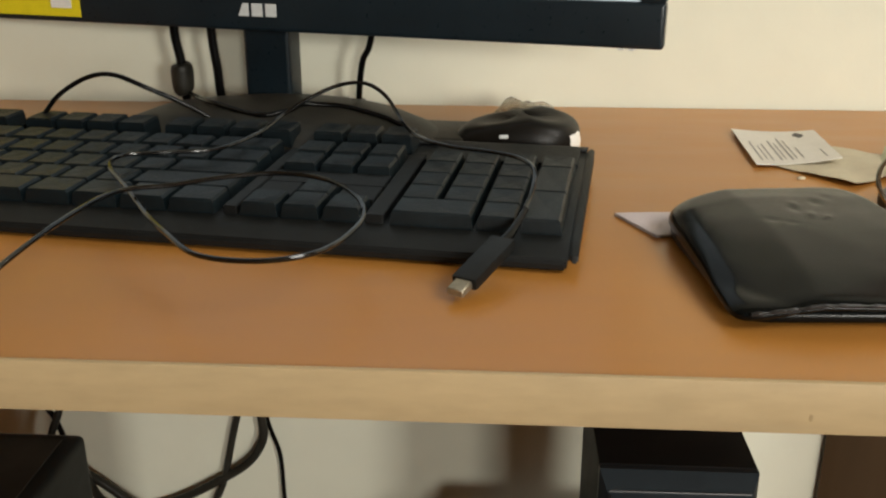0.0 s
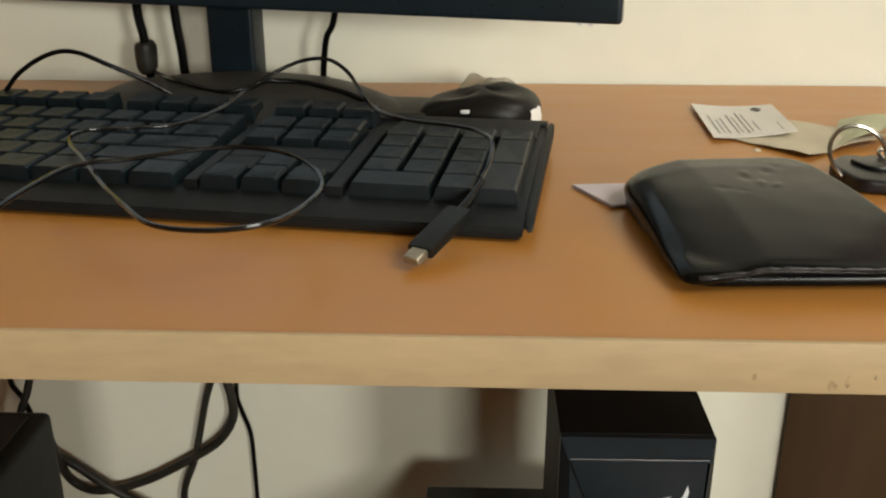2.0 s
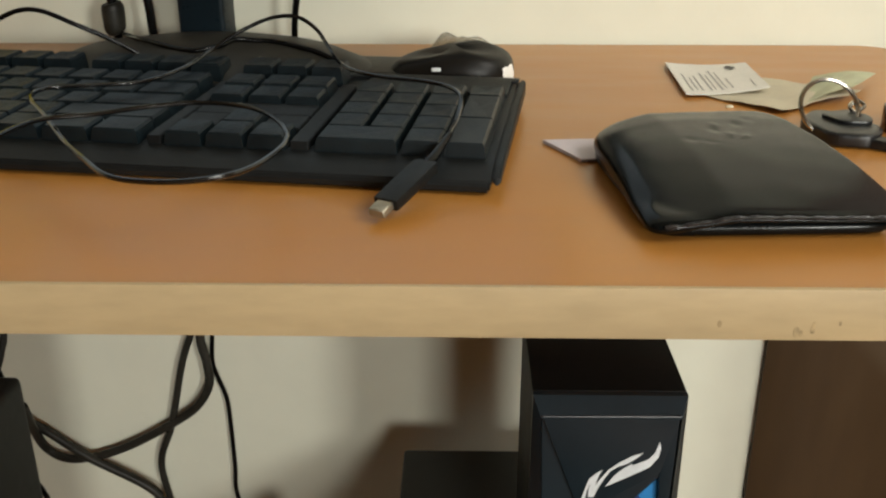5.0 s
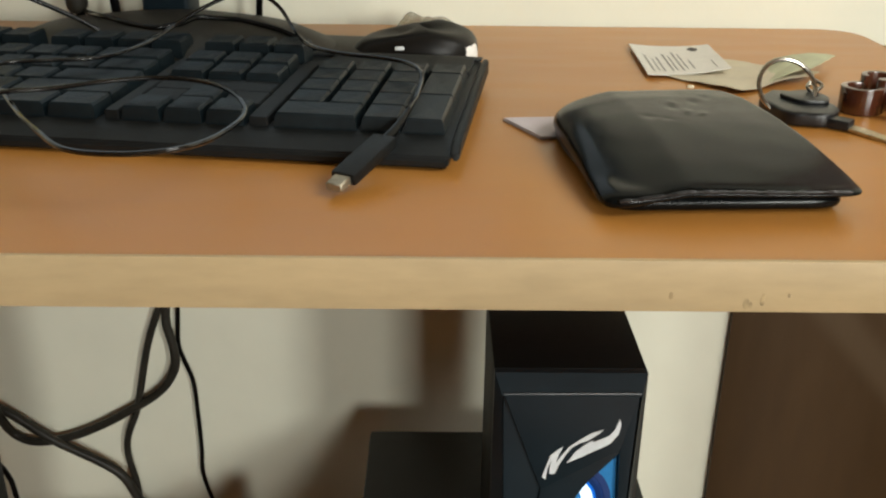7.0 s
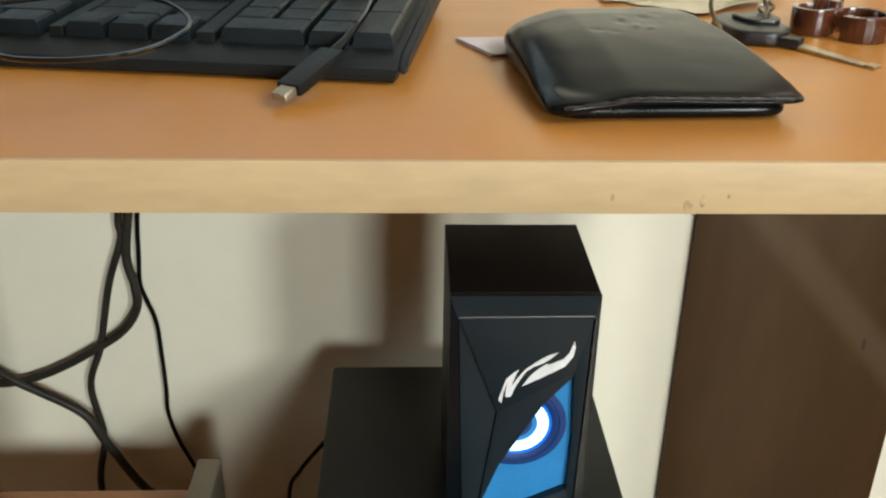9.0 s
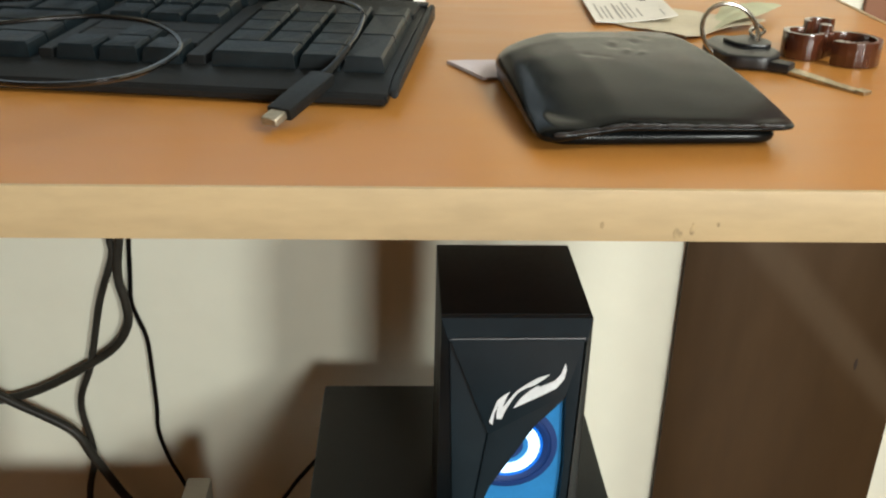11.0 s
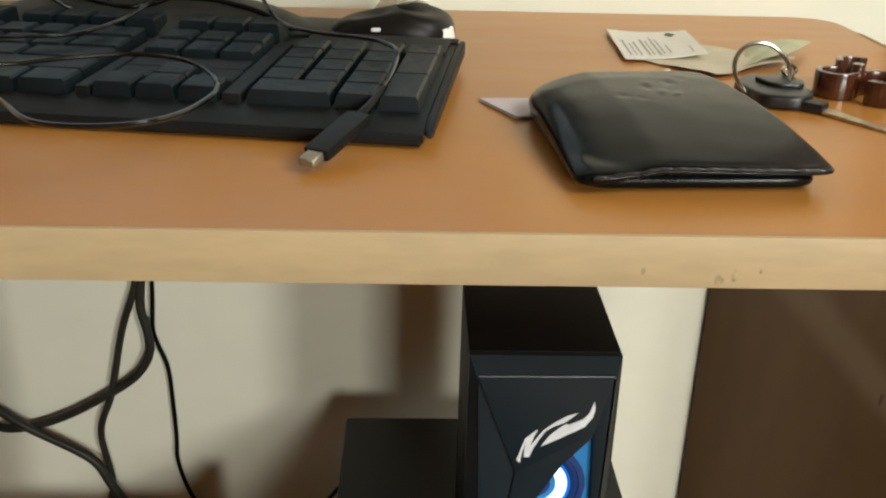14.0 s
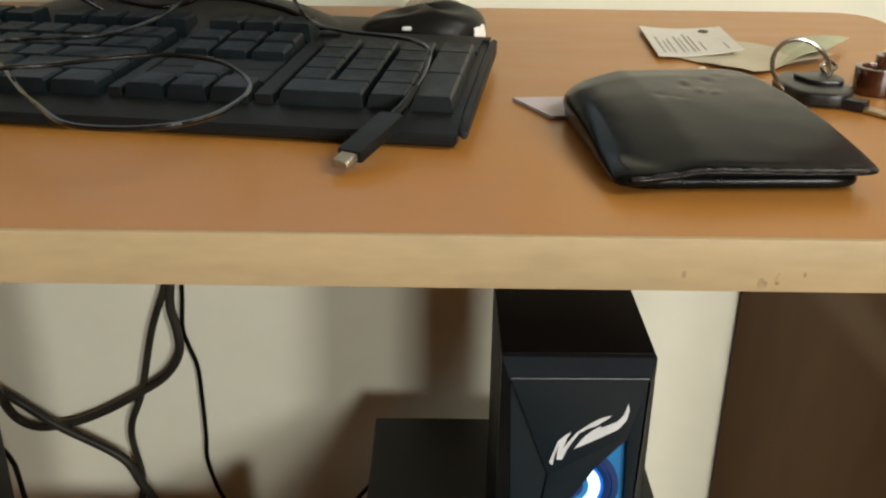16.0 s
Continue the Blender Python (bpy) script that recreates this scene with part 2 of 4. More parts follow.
def lathe(profile, sides=40, m=None):
    """Turns (radius, height) pairs round the z axis."""
    bm = bmesh.new()
    rings = []
    for r, z in profile:
        rings.append([bm.verts.new((r * math.cos(2 * math.pi * k / sides), r * math.sin(2 * math.pi * k / sides), z)) for k in range(sides)] if r > 1e-6 else [bm.verts.new((0, 0, z))])
    for a, b in zip(rings, rings[1:]):
        for k in range(sides):
            l = (k + 1) % sides
            if len(a) == 1:
                bm.faces.new((a[0], b[l], b[k]))
            elif len(b) == 1:
                bm.faces.new((a[k], a[l], b[0]))
            else:
                bm.faces.new((a[k], a[l], b[l], b[k]))
    bmesh.ops.recalc_face_normals(bm, faces=bm.faces[:])
    if m is not None:
        bm.transform(m)
    return bm


def sheet(corners, thick, n=16, lift=None):
    """A thin sheet over four corners (x, y, z) in turn, with a lift(u, v) above them."""
    a, b, c, d = [Vector(p) for p in corners]
    bm = bmesh.new()
    layers = []
    for off in (0.0, thick):
        grid = []
        for i in range(n + 1):
            row = []
            for j in range(n + 1):
                u, v = i / n, j / n
                p = (1 - u) * (1 - v) * a + u * (1 - v) * b + u * v * c + (1 - u) * v * d
                row.append(bm.verts.new(p + Vector((0, 0, off + (lift(u, v) if lift else 0)))))
            grid.append(row)
        layers.append(grid)
    for k, g in enumerate(layers):
        for i in range(n):
            for j in range(n):
                f = (g[i][j], g[i + 1][j], g[i + 1][j + 1], g[i][j + 1])
                bm.faces.new(f if k else f[::-1])
    lo, hi = layers
    rim = [(i, 0) for i in range(n)] + [(n, j) for j in range(n)] + [(i, n) for i in range(n, 0, -1)] + [(0, j) for j in range(n, 0, -1)]
    for k in range(len(rim)):
        (i, j), (p, q) = rim[k], rim[(k + 1) % len(rim)]
        bm.faces.new((lo[i][j], lo[p][q], hi[p][q], hi[i][j]))
    bmesh.ops.recalc_face_normals(bm, faces=bm.faces[:])
    return bm


# ---- the room ----
Z = 0.75          # top of the desk
WALL = 0.412      # face of the wall behind the desk


def structure(name, bm, mat, label, category):
    return tagged(part(name, bm, mat, None, "", False), label, category, "", "structure")


structure("floor", box(-2.3, 1.35, -2.5, 0.62, -0.1, 0.0), M_FLOOR, "unseen floor, brown to warm the bounce light under the desk", "floor")
structure("ceiling", box(-2.3, 1.35, -2.5, 0.62, 2.7, 2.8), M_CEIL, "unseen ceiling, brown to warm the bounce light", "ceiling")
structure("wall_north", box(-2.1, 1.15, WALL, 0.56, 0, 2.7), M_WALL, "cream painted plaster wall behind the desk", "wall")
structure("wall_west", box(-2.25, -2.1, -2.3, 0.56, 0, 2.7), M_TAN, "unseen wall, tan to warm the bounce light", "wall")


def holed_wall(name, along, face, back, lo, hi, w0, w1, s0, s1):
    """A wall with one window opening from w0 to w1 and s0 to s1 high."""
    bm = bmesh.new()
    for a0, a1, z0, z1 in ((lo, w0, 0, 2.7), (w1, hi, 0, 2.7), (w0, w1, 0, s0), (w0, w1, s1, 2.7)):
        piece = box(a0, a1, min(face, back), max(face, back), z0, z1) if along == "x" else box(min(face, back), max(face, back), a0, a1, z0, z1)
        me = bpy.data.meshes.new("piece")
        piece.to_mesh(me)
        piece.free()
        bm.from_mesh(me)
        bpy.data.meshes.remove(me)
    return structure(name, bm, M_TAN, "unseen wall with a window opening, tan to warm the bounce light", "wall")


holed_wall("wall_east", "y", 1.15, 1.3, -1.0, 0.56, -0.85, -0.15, 1.45, 2.2)
holed_wall("wall_southeast", "y", 1.15, 1.3, -2.3, -1.0, -2.1, -1.5, 0.8, 1.5)
holed_wall("wall_south", "x", -2.3, -2.45, -2.1, 1.3, 0.26, 0.86, 0.9, 1.6)


def window(name, m, w, h):
    """A framed window standing in its opening, in the plane x, z."""
    win = thing(name, "white framed window with clear glass panes", "window", m, "", "structure")
    for x0, x1, z0, z1 in ((-w / 2, w / 2, 0, 0.05), (-w / 2, w / 2, h - 0.05, h), (-w / 2, -w / 2 + 0.05, 0.05, h - 0.05), (w / 2 - 0.05, w / 2, 0.05, h - 0.05), (-0.025, 0.025, 0.05, h - 0.05)):
        part("window_frame", box(x0, x1, -0.03, 0.03, z0, z1, 0.004), M_CEIL, win)
    for s in (-1, 1):
        pane = part("pane", box(min(s * 0.025, s * (w / 2 - 0.05)), max(s * 0.025, s * (w / 2 - 0.05)), -0.003, 0.003, 0.05, h - 0.05), M_GLASS, win, "", False)
        pane.visible_shadow = False


window("window_1", pose(0.56, -2.4, 0.9), 0.6, 0.7)
window("window_2", pose(1.25, -0.5, 1.45, 0, 0, 90), 0.7, 0.75)
window("window_3", pose(1.25, -1.8, 0.8, 0, 0, 90), 0.6, 0.7)
structure("door_frame", box(0.343, 0.43, WALL - 0.004, WALL - 0.0002, 0, 2.1, 0.001), M_FRAME, "brown varnished wooden door frame on the wall", "door frame")

# ---- the desk ----
desk = thing("desk", "wooden computer desk with orange laminate top and beige edge band", "desk")
outline = rounded([(-1.0, 0.0), (0.291, 0.0), (0.291, 0.406), (-1.0, 0.406)], [0, 0.02, 0.03, 0], 8)
part("tabletop", plate(outline, Z - 0.0175, Z, 0.0), M_TOP, desk)
part("edge_band", plate(rounded([(-1.0, -0.0016), (0.2926, -0.0016), (0.2926, 0.35), (0.29, 0.35), (0.29, 0.001), (-1.0, 0.001)], [0, 0.02, 0, 0, 0.019, 0], 8), Z - 0.018, Z + 0.0006, 0.0005, 2), M_EDGE, desk, "beige edge band with scuffs")
side = part("side_panel", box(-0.98, -0.962, 0.03, 0.385, 0, Z - 0.0185), M_BROWN, desk, "dark brown side panel")
part("edge_strip", box(-0.9805, -0.9615, 0.0285, 0.03, 0, Z - 0.0186, 0.0004, 1), M_EDGE, side, "beige edge strip")
part("leg", box(0.262, 0.288, 0.03, 0.056, 0, Z - 0.0185, 0.002), M_BROWN, desk)
# flat stand-in for the desk's inner side panel, so the wall stays lit
board = tagged(part("brown_board", box(0.2368, 0.44, 0.407, 0.4116, 0.0, 0.69, 0.0004), M_BOARD), "dark brown glossy board flat on the wall, standing in for the desk's side panel", "board")

# ---- computer tower and speaker below the desk ----
tower = thing("computer_tower", "matte black steel computer tower standing under the desk", "computer tower", pose(0.044, 0.131, 0))
part("body", box(-0.099, 0.099, -0.19, 0.211, 0.012, 0.449, 0.003), M_TOWER, tower)
part("front_panel", box(-0.099, 0.099, -0.215, -0.191, 0.012, 0.449, 0.006), M_SPKF, tower)
for sx in (-1, 1):
    for sy in (-0.15, 0.17):
        part("foot", lathe([(0, 0), (0.014, 0), (0.014, 0.012), (0, 0.012)], 16, pose(sx * 0.08, sy, 0)), M_CABLE, tower)

SX0, SX1, SY, SZ, SB = 0.0265, 0.1085, 0.152, 0.615, 0.449
spk = thing("speaker", "black desktop speaker with blue panel and a lit ring", "speaker", pose((SX0 + SX1) / 2, SY, SB, 0, 0, 0))
W, H = (SX1 - SX0) / 2, SZ - SB
part("cabinet", box(-W, W, 0.0062, 0.094, 0.0, H, 0.0005), M_SPK, spk)
UP = pose(0, 0, 0, 90)  # turns an outline (x, z) to face the front


def front(points, depth0, depth1, bevel=0.0):
    """A piece of the front with its outline in (x, z), from depth0 to depth1 before the cabinet."""
    return plate(points, -0.006 + depth0, -0.006 + depth1, bevel, 2, UP)


def shift(points):
    return [(x - (SX0 + SX1) / 2, z - SB) for x, z in points]


# bevelled frame of the front: a lofted ring from the cabinet's outline to a smaller opening
def bezel():
    bm = bmesh.new()
    outer = shift([(SX0, SB), (SX1, SB), (SX1, SZ - 0.0003), (SX0, SZ - 0.0003)])
    inner = shift([(0.036, 0.455), (0.101, 0.455), (0.1045, 0.605), (0.0305, 0.605)])
    loops = [[bm.verts.new((x, y, z)) for x, z in pts] for pts, y in ((outer, 0.006), (outer, 0.002), (inner, -0.006), (inner, 0.004))]
    for a, b in zip(loops, loops[1:]):
        for k in range(4):
            bm.faces.new((a[k], a[(k + 1) % 4], b[(k + 1) % 4], b[k]))
    bm.faces.new(loops[-1])
    bmesh.ops.recalc_face_normals(bm, faces=bm.faces[:])
    return bm


part("bezel", bezel(), M_SPKF, spk)
P_TOP = [(0.054, 0.544), (0.096, 0.571), (0.1, 0.608), (0.029, 0.607)]
P_BLUE = [(0.096, 0.567), (0.098, 0.523), (0.097, 0.489), (0.086, 0.484), (0.066, 0.474), (0.045, 0.473), (0.057, 0.507), (0.08, 0.548)]
part("grille_panel", front(shift([P_TOP[0], P_TOP[1], (0.1037, 0.6055), (0.0312, 0.6055)]), 0.001, 0.0115, 0.0006), M_SPKF, spk)
part("centre_facet", front(shift([P_TOP[0], P_BLUE[5], P_BLUE[6], P_BLUE[7], P_BLUE[0], P_TOP[1]]), 0.001, 0.0096, 0.0004), M_SPKF, spk)
part("side_facet", front(shift([(0.0312, 0.6050), P_TOP[0], P_BLUE[5], (0.0365, 0.456)]), 0.0005, 0.0080, 0.0002), M_SPKF, spk)
part("side_facet", front(shift([(0.1037, 0.6050), P_TOP[1], P_BLUE[0], P_BLUE[1], P_BLUE[2], (0.1008, 0.456)]), 0.0005, 0.0102, 0.0002), M_SPKF, spk)
part("lower_panel", front(shift([(0.0375, 0.456), (0.1006, 0.456), P_BLUE[2], P_BLUE[3], P_BLUE[4], P_BLUE[5]]), 0.0005, 0.0110, 0.0002), M_SPKF, spk)
part("blue_panel", front(shift(P_BLUE), -0.001, 0.0055), M_BLUE, spk, "bright blue panel")
cx, cz = 0.066 - (SX0 + SX1) / 2, 0.532 - SB
FACE = Matrix.Translation((cx, 0.0004, cz)) @ UP
drv = part("driver_surround", lathe([(0.0285, 0.0), (0.0285, 0.0006), (0.025, 0.0011), (0.0245, 0.0005), (0.0232, 0.0016), (0.021, 0.0012), (0.0185, 0.0)], 48, FACE), M_CONE, spk, "driver surround with the ring's blue light in its colour")
part("light_ring", lathe([(0.0185, 0.0), (0.018, 0.0012), (0.015, 0.0016), (0.0122, 0.0012), (0.0118, -0.001)], 48, FACE), M_RING, drv, "glowing white ring")
part("glow_rim", lathe([(0.0202, 0.0008), (0.0198, 0.0016), (0.0188, 0.0016), (0.0184, 0.0008)], 48, FACE), M_RIM, drv, "blue lit rim")
part("cone", lathe([(0.0118, -0.001), (0.008, 0.0002), (0.004, 0.0014), (0, 0.0018)], 32, FACE), M_CONE, drv, "dome with the ring's blue light in its colour")


def flash(points):
    return front(shift(points), 0.0114, 0.0119)


# added tube, paler than the bezel, that draws the highlight of its top edge
part("ridge", tube([(-W + 0.0048, -0.0052, 0.6058 - SB), (0, -0.0054, 0.6062 - SB), (W - 0.0048, -0.0052, 0.6064 - SB)], 0.0007, 8), M_RIDGE, spk, "thin pale tube added for the top edge's highlight")
part("emblem", flash([(0.054, 0.553), (0.056, 0.56), (0.058, 0.567), (0.062, 0.571), (0.065, 0.573), (0.063, 0.569), (0.061, 0.562), (0.064, 0.567), (0.068, 0.573), (0.074, 0.578), (0.08, 0.582), (0.086, 0.584), (0.083, 0.581), (0.078, 0.577), (0.073, 0.575), (0.069, 0.572), (0.066, 0.567), (0.063, 0.561), (0.061, 0.555), (0.058, 0.555), (0.058, 0.56), (0.059, 0.565), (0.057, 0.559), (0.056, 0.551)]), M_PRINT, spk, "white swirling emblem")
part("emblem", flash([(0.067, 0.562), (0.071, 0.569), (0.076, 0.574), (0.08, 0.577), (0.081, 0.576), (0.085, 0.578), (0.089, 0.58), (0.092, 0.584), (0.094, 0.591), (0.095, 0.587), (0.094, 0.581), (0.09, 0.575), (0.085, 0.572), (0.078, 0.568)]), M_PRINT, spk, "white swirling emblem")

# ---- low shelf and the backup unit ----
shelf = thing("low_shelf", "low orange wooden shelf with a grey side edge", "shelf")
part("board", box(-0.62, -0.159, 0.02, 0.302, 0.343, 0.361, 0.001), M_SHELF, shelf)
part("side_panel", box(-0.158, -0.14, 0.02, 0.302, 0.0, 0.391, 0.001), M_GREY, shelf, "grey white side panel")
part("side_panel", box(-0.639, -0.621, 0.02, 0.302, 0.0, 0.391, 0.001), M_GREY, shelf, "grey white side panel")
ups = thing("power_backup_unit", "black plastic power backup unit with rounded edges on a shelf", "power supply", pose(-0.267 - 0.06, 0.2, 0.361))
part("housing", box(-0.06, 0.0585, -0.17, 0.0, 0.006, 0.236, 0.006, 4), M_TOWER, ups)
part("top_cover", box(-0.05, 0.049, -0.16, -0.01, 0.2365, 0.2375, 0.0004, 1), M_BASE, ups, "dusty top cover")
for sx in (-0.045, 0.045):
    for sy in (-0.15, -0.02):
        part("foot", lathe([(0, 0), (0.008, 0), (0.008, 0.007), (0, 0.007)], 12, pose(sx, sy, 0)), M_CABLE, ups)

# ---- monitor ----
mon = thing("monitor", "black flat computer monitor with a thin bezel and stand", "monitor", pose(-0.18, 0.322, Z, 0, 0, -14.5))
MB = 0.0635
part("frame", box(-0.247, 0.247, 0, 0.012, MB, MB + 0.0255, 0.0025, 3), M_MON, mon, "blue black lower bezel")
for x0, x1 in ((-0.247, -0.233), (0.233, 0.247)):
    part("frame", box(x0, x1, 0.0003, 0.012, MB + 0.025, MB + 0.285, 0.0015), M_MON, mon)
part("frame", box(-0.247, 0.247, 0, 0.012, MB + 0.285, MB + 0.3, 0.0025), M_MON, mon)
part("screen", box(-0.233, 0.233, 0.003, 0.0115, MB + 0.0255, MB + 0.285), M_SCREEN, mon, "lit pale screen", False)
part("back_shell", box(-0.235, 0.235, 0.0125, 0.035, MB + 0.008, MB + 0.292, 0.01, 3), M_MON, mon)
part("stand_column", box(-0.0245, 0.0085, 0.022, 0.04, 0.012, MB + 0.09, 0.003, 3), M_MON, mon)
foot = [(0.021 + 0.1 * math.cos(a) * (1 + 0.06 * math.cos(2 * a)), -0.02 + 0.078 * math.sin(a)) for a in [2 * math.pi * k / 48 for k in range(48)]]


def dome():
    bm = bmesh.new()
    rings = []
    for f, z in ((1.0, 0.0), (1.005, 0.003), (0.985, 0.009), (0.8, 0.0165), (0.5, 0.0215), (0.2, 0.0235)):
        rings.append([bm.verts.new((0.021 + (x - 0.021) * f, -0.02 + (y + 0.02) * f, z)) for x, y in foot])
    for a, b in zip(rings, rings[1:]):
        for k in range(len(foot)):
            bm.faces.new((a[k], a[(k + 1) % len(foot)], b[(k + 1) % len(foot)], b[k]))
    bm.faces.new(rings[0][::-1])
    bm.faces.new(rings[-1])
    return bm


part("stand_foot", dome(), M_BASE, mon, "dusty dark oval foot")
# the maker's mark, as plain silver shapes
for x, lean in ((-0.0135, 0.0035), (-0.004, 0.0), (0.0055, 0.0)):
    part("mark", plate([(x, 0), (x + 0.0072, 0), (x + 0.0072, 0.0078), (x + lean, 0.0078)], 0.0001, 0.0007, 0, 1, Matrix.Translation((0, 0, MB + 0.009)) @ UP), M_LOGO, mon, "silver mark", False)
part("sticker", box(-0.2465, -0.1305, -0.0004, -0.0001, MB + 0.0035, MB + 0.06), M_YELLOW, mon, "yellow printed sticker", False)
part("sticker_print", box(-0.153, -0.137, -0.0008, -0.0005, MB + 0.009, MB + 0.03), M_WHITE, mon, "white block on the sticker", False)
part("sticker_print", box(-0.205, -0.196, -0.0008, -0.0005, MB + 0.006, MB + 0.022), M_WHITE, mon, "white block on the sticker", False)
for dx in (0.0, 0.006):
    part("button_mark", box(0.222 + dx, 0.225 + dx, 0.002, 0.006, MB - 0.0012, MB + 0.0002), M_LOGO, mon)

# ---- keyboard ----
kb = thing("keyboard", "black full-size computer keyboard with dusty keys", "keyboard", pose(-0.0045, 0.0768, Z, 0, 0, -7.3))
KW = 0.458


def kb_top(v):
    return 0.0098 + 0.025 * v


def slab(prof, x0, x1, soft):
    """A length of the case with the cross-section (v, z) from x0 to x1, its end edges softened."""
    bm = bmesh.new()
    ends = [[bm.verts.new((x, v, z)) for v, z in prof] for x in (x0, x1)]
    n = len(prof)
    for k in range(n):
        bm.faces.new((ends[0][k], ends[0][(k + 1) % n], ends[1][(k + 1) % n], ends[1][k]))
    bm.faces.new(ends[0][::-1])
    bm.faces.new(ends[1])
    bmesh.ops.recalc_face_normals(bm, faces=bm.faces[:])
    bmesh.ops.bevel(bm, geom=[e for e in bm.edges if abs(e.verts[0].co.x - e.verts[1].co.x) < 0.001], offset=soft, segments=2, affect="EDGES")
    return bm


# the sloping tray, the lower body that it overhangs at the ends, and the rims round the keys
part("case", slab([(0.0112, 0.0052), (0.0118, 0.0064), (0.018, 0.0087), (0.0255, kb_top(0.0255)), (0.1575, kb_top(0.1575)), (0.1605, kb_top(0.1605) - 0.002), (0.161, 0.006)], -KW, 0.0035, 0.0008), M_KEYCASE, kb)
part("lower_body", slab([(0.0125, 0.0008), (0.0104, 0.002), (0.0102, 0.0042), (0.0112, 0.0056), (0.03, 0.0062), (0.1585, 0.0062), (0.1585, 0.0008)], -KW + 0.006, 0.0022, 0.001), M_KEYCASE, kb)
part("side_rim", slab([(0.0112, 0.0048), (0.0118, 0.0078), (0.018, 0.0102), (0.0255, kb_top(0.0255) + 0.0006), (0.1575, kb_top(0.1575) + 0.0006), (0.1608, kb_top(0.1605)), (0.161, 0.0058)], 0.0036, 0.0068, 0.0007), M_KEYCASE, kb)
part("side_rim", slab([(0.0112, 0.0048), (0.0118, 0.0078), (0.018, 0.0102), (0.0255, kb_top(0.0255) + 0.0006), (0.1575, kb_top(0.1575) + 0.0006), (0.1608, kb_top(0.1605)), (0.161, 0.0058)], -KW - 0.0033, -KW - 0.0001, 0.0007), M_KEYCASE, kb)
part("rear_rim", box(-KW, 0.0035, 0.1535, 0.1603, kb_top(0.155) + 0.0002, kb_top(0.155) + 0.0016, 0.0006), M_KEYCASE, kb)
U = 0.01905
KEYMESH = {}


def key_mesh(w, d, hgt):
    if (w, d, hgt) not in KEYMESH:
        bm = bmesh.new()
        a, b = 0.0004, 0.0017
        rings = []
        for f, g, z in ((a, a, -0.002), (a, a, 0.001), (b - 0.0005, 0.0011, hgt - 0.0012), (b + 0.0004, 0.0019, hgt)):
            x0, x1, y0, y1 = f + 0.0004, w - f - 0.0004, g * 0.7, d - g * 0.4
            rings.append([bm.verts.new(p) for p in ((x0, y0, z), (x1, y0, z), (x1, y1, z), (x0, y1, z))])
        for r, s in zip(rings, rings[1:]):
            for k in range(4):
                bm.faces.new((r[k], r[(k + 1) % 4], s[(k + 1) % 4], s[k]))
        mid = bm.verts.new((w / 2, d / 2, hgt - 0.0006))
        for k in range(4):
            bm.faces.new((rings[-1][k], rings[-1][(k + 1) % 4], mid))
        bm.normal_update()
        me = bpy.data.meshes.new("key")
        bm.to_mesh(me)
        bm.free()
        me.materials.append(M_KEY)
        KEYMESH[(w, d, hgt)] = me
    return KEYMESH[(w, d, hgt)]


def add_key(x, v, w=1.0, d=1.0, hgt=0.0067):
    ob = new("key", key_mesh(round(w * U, 5), round(d * U, 5), hgt))
    ob.parent = kb
    ob.location = (x, v, kb_top(v))
    ob.rotation_euler = (math.atan(0.025), 0, 0)


ROW_H = (0.0067, 0.0067, 0.007, 0.0078, 0.0088, 0.0105)  # the rear rows stand higher
V0, XP = 0.0275, -0.0004
for c, r, w, d in ((4, 0, 2, 1), (2, 0, 1, 1), (1, 0, 1, 2), (4, 1, 1, 1), (3, 1, 1, 1), (2, 1, 1, 1), (4, 2, 1, 1), (3, 2, 1, 1), (2, 2, 1, 1), (1, 2, 1, 2), (4, 3, 1, 1), (3, 3, 1, 1), (2, 3, 1, 1), (4, 4, 1, 1), (3, 4, 1, 1), (2, 4, 1, 1), (1, 4, 1, 1)):
    add_key(XP - c * U, V0 + r * U, w, d)
XN = XP - 4 * U - 0.0115
for c, r in ((3, 0), (2, 0), (1, 0), (2, 1), (3, 3), (2, 3), (1, 3), (3, 4), (2, 4), (1, 4), (3, 5), (2, 5), (1, 5)):
    add_key(XN - c * U, V0 + r * U + (0.0105 if r == 5 else 0), hgt=ROW_H[r])
XM = XN - 3 * U - 0.0105
for r, widths in enumerate(((1.25, 1.25, 1.25, 6.25, 1.25, 1.25, 1.25, 1.25), (2.25,) + (1,) * 10 + (2.75,), (1.75,) + (1,) * 11 + (2.25,), (1.5,) + (1,) * 12 + (1.5,), (1,) * 13 + (2,))):
    x = XM - 15 * U
    for w in widths:
        add_key(x, V0 + r * U, w, hgt=ROW_H[r])
        x += w * U
for c in (0, 2, 3, 4, 5, 6.5, 7.5, 8.5, 9.5, 11, 12, 13, 14):
    add_key(XM - 15 * U + c * U, V0 + 5 * U + 0.0105, hgt=ROW_H[5])



def deck(x0, x1, v0, v1, rise):
    """A raised panel of the case between the key groups."""
    return part("deck_panel", slab([(v0, kb_top(v0) - 0.001), (v0, kb_top(v0) + rise), (v1, kb_top(v1) + rise), (v1, kb_top(v1) - 0.001)], x0, x1, 0.0004), M_KEYCASE, kb)


XA = XN - 3 * U
deck(XN + 0.0012, XP - 4 * U - 0.0022, V0 + 0.001, V0 + 5 * U, 0.0042)
deck(XM + 0.0032, XA - 0.001, V0 + 0.001, V0 + 5 * U, 0.0042)
deck(XA, XN, V0 + 2 * U + 0.001, V0 + 3 * U - 0.001, 0.0042)
deck(XA, XA + U - 0.001, V0 + U + 0.001, V0 + 2 * U, 0.0042)
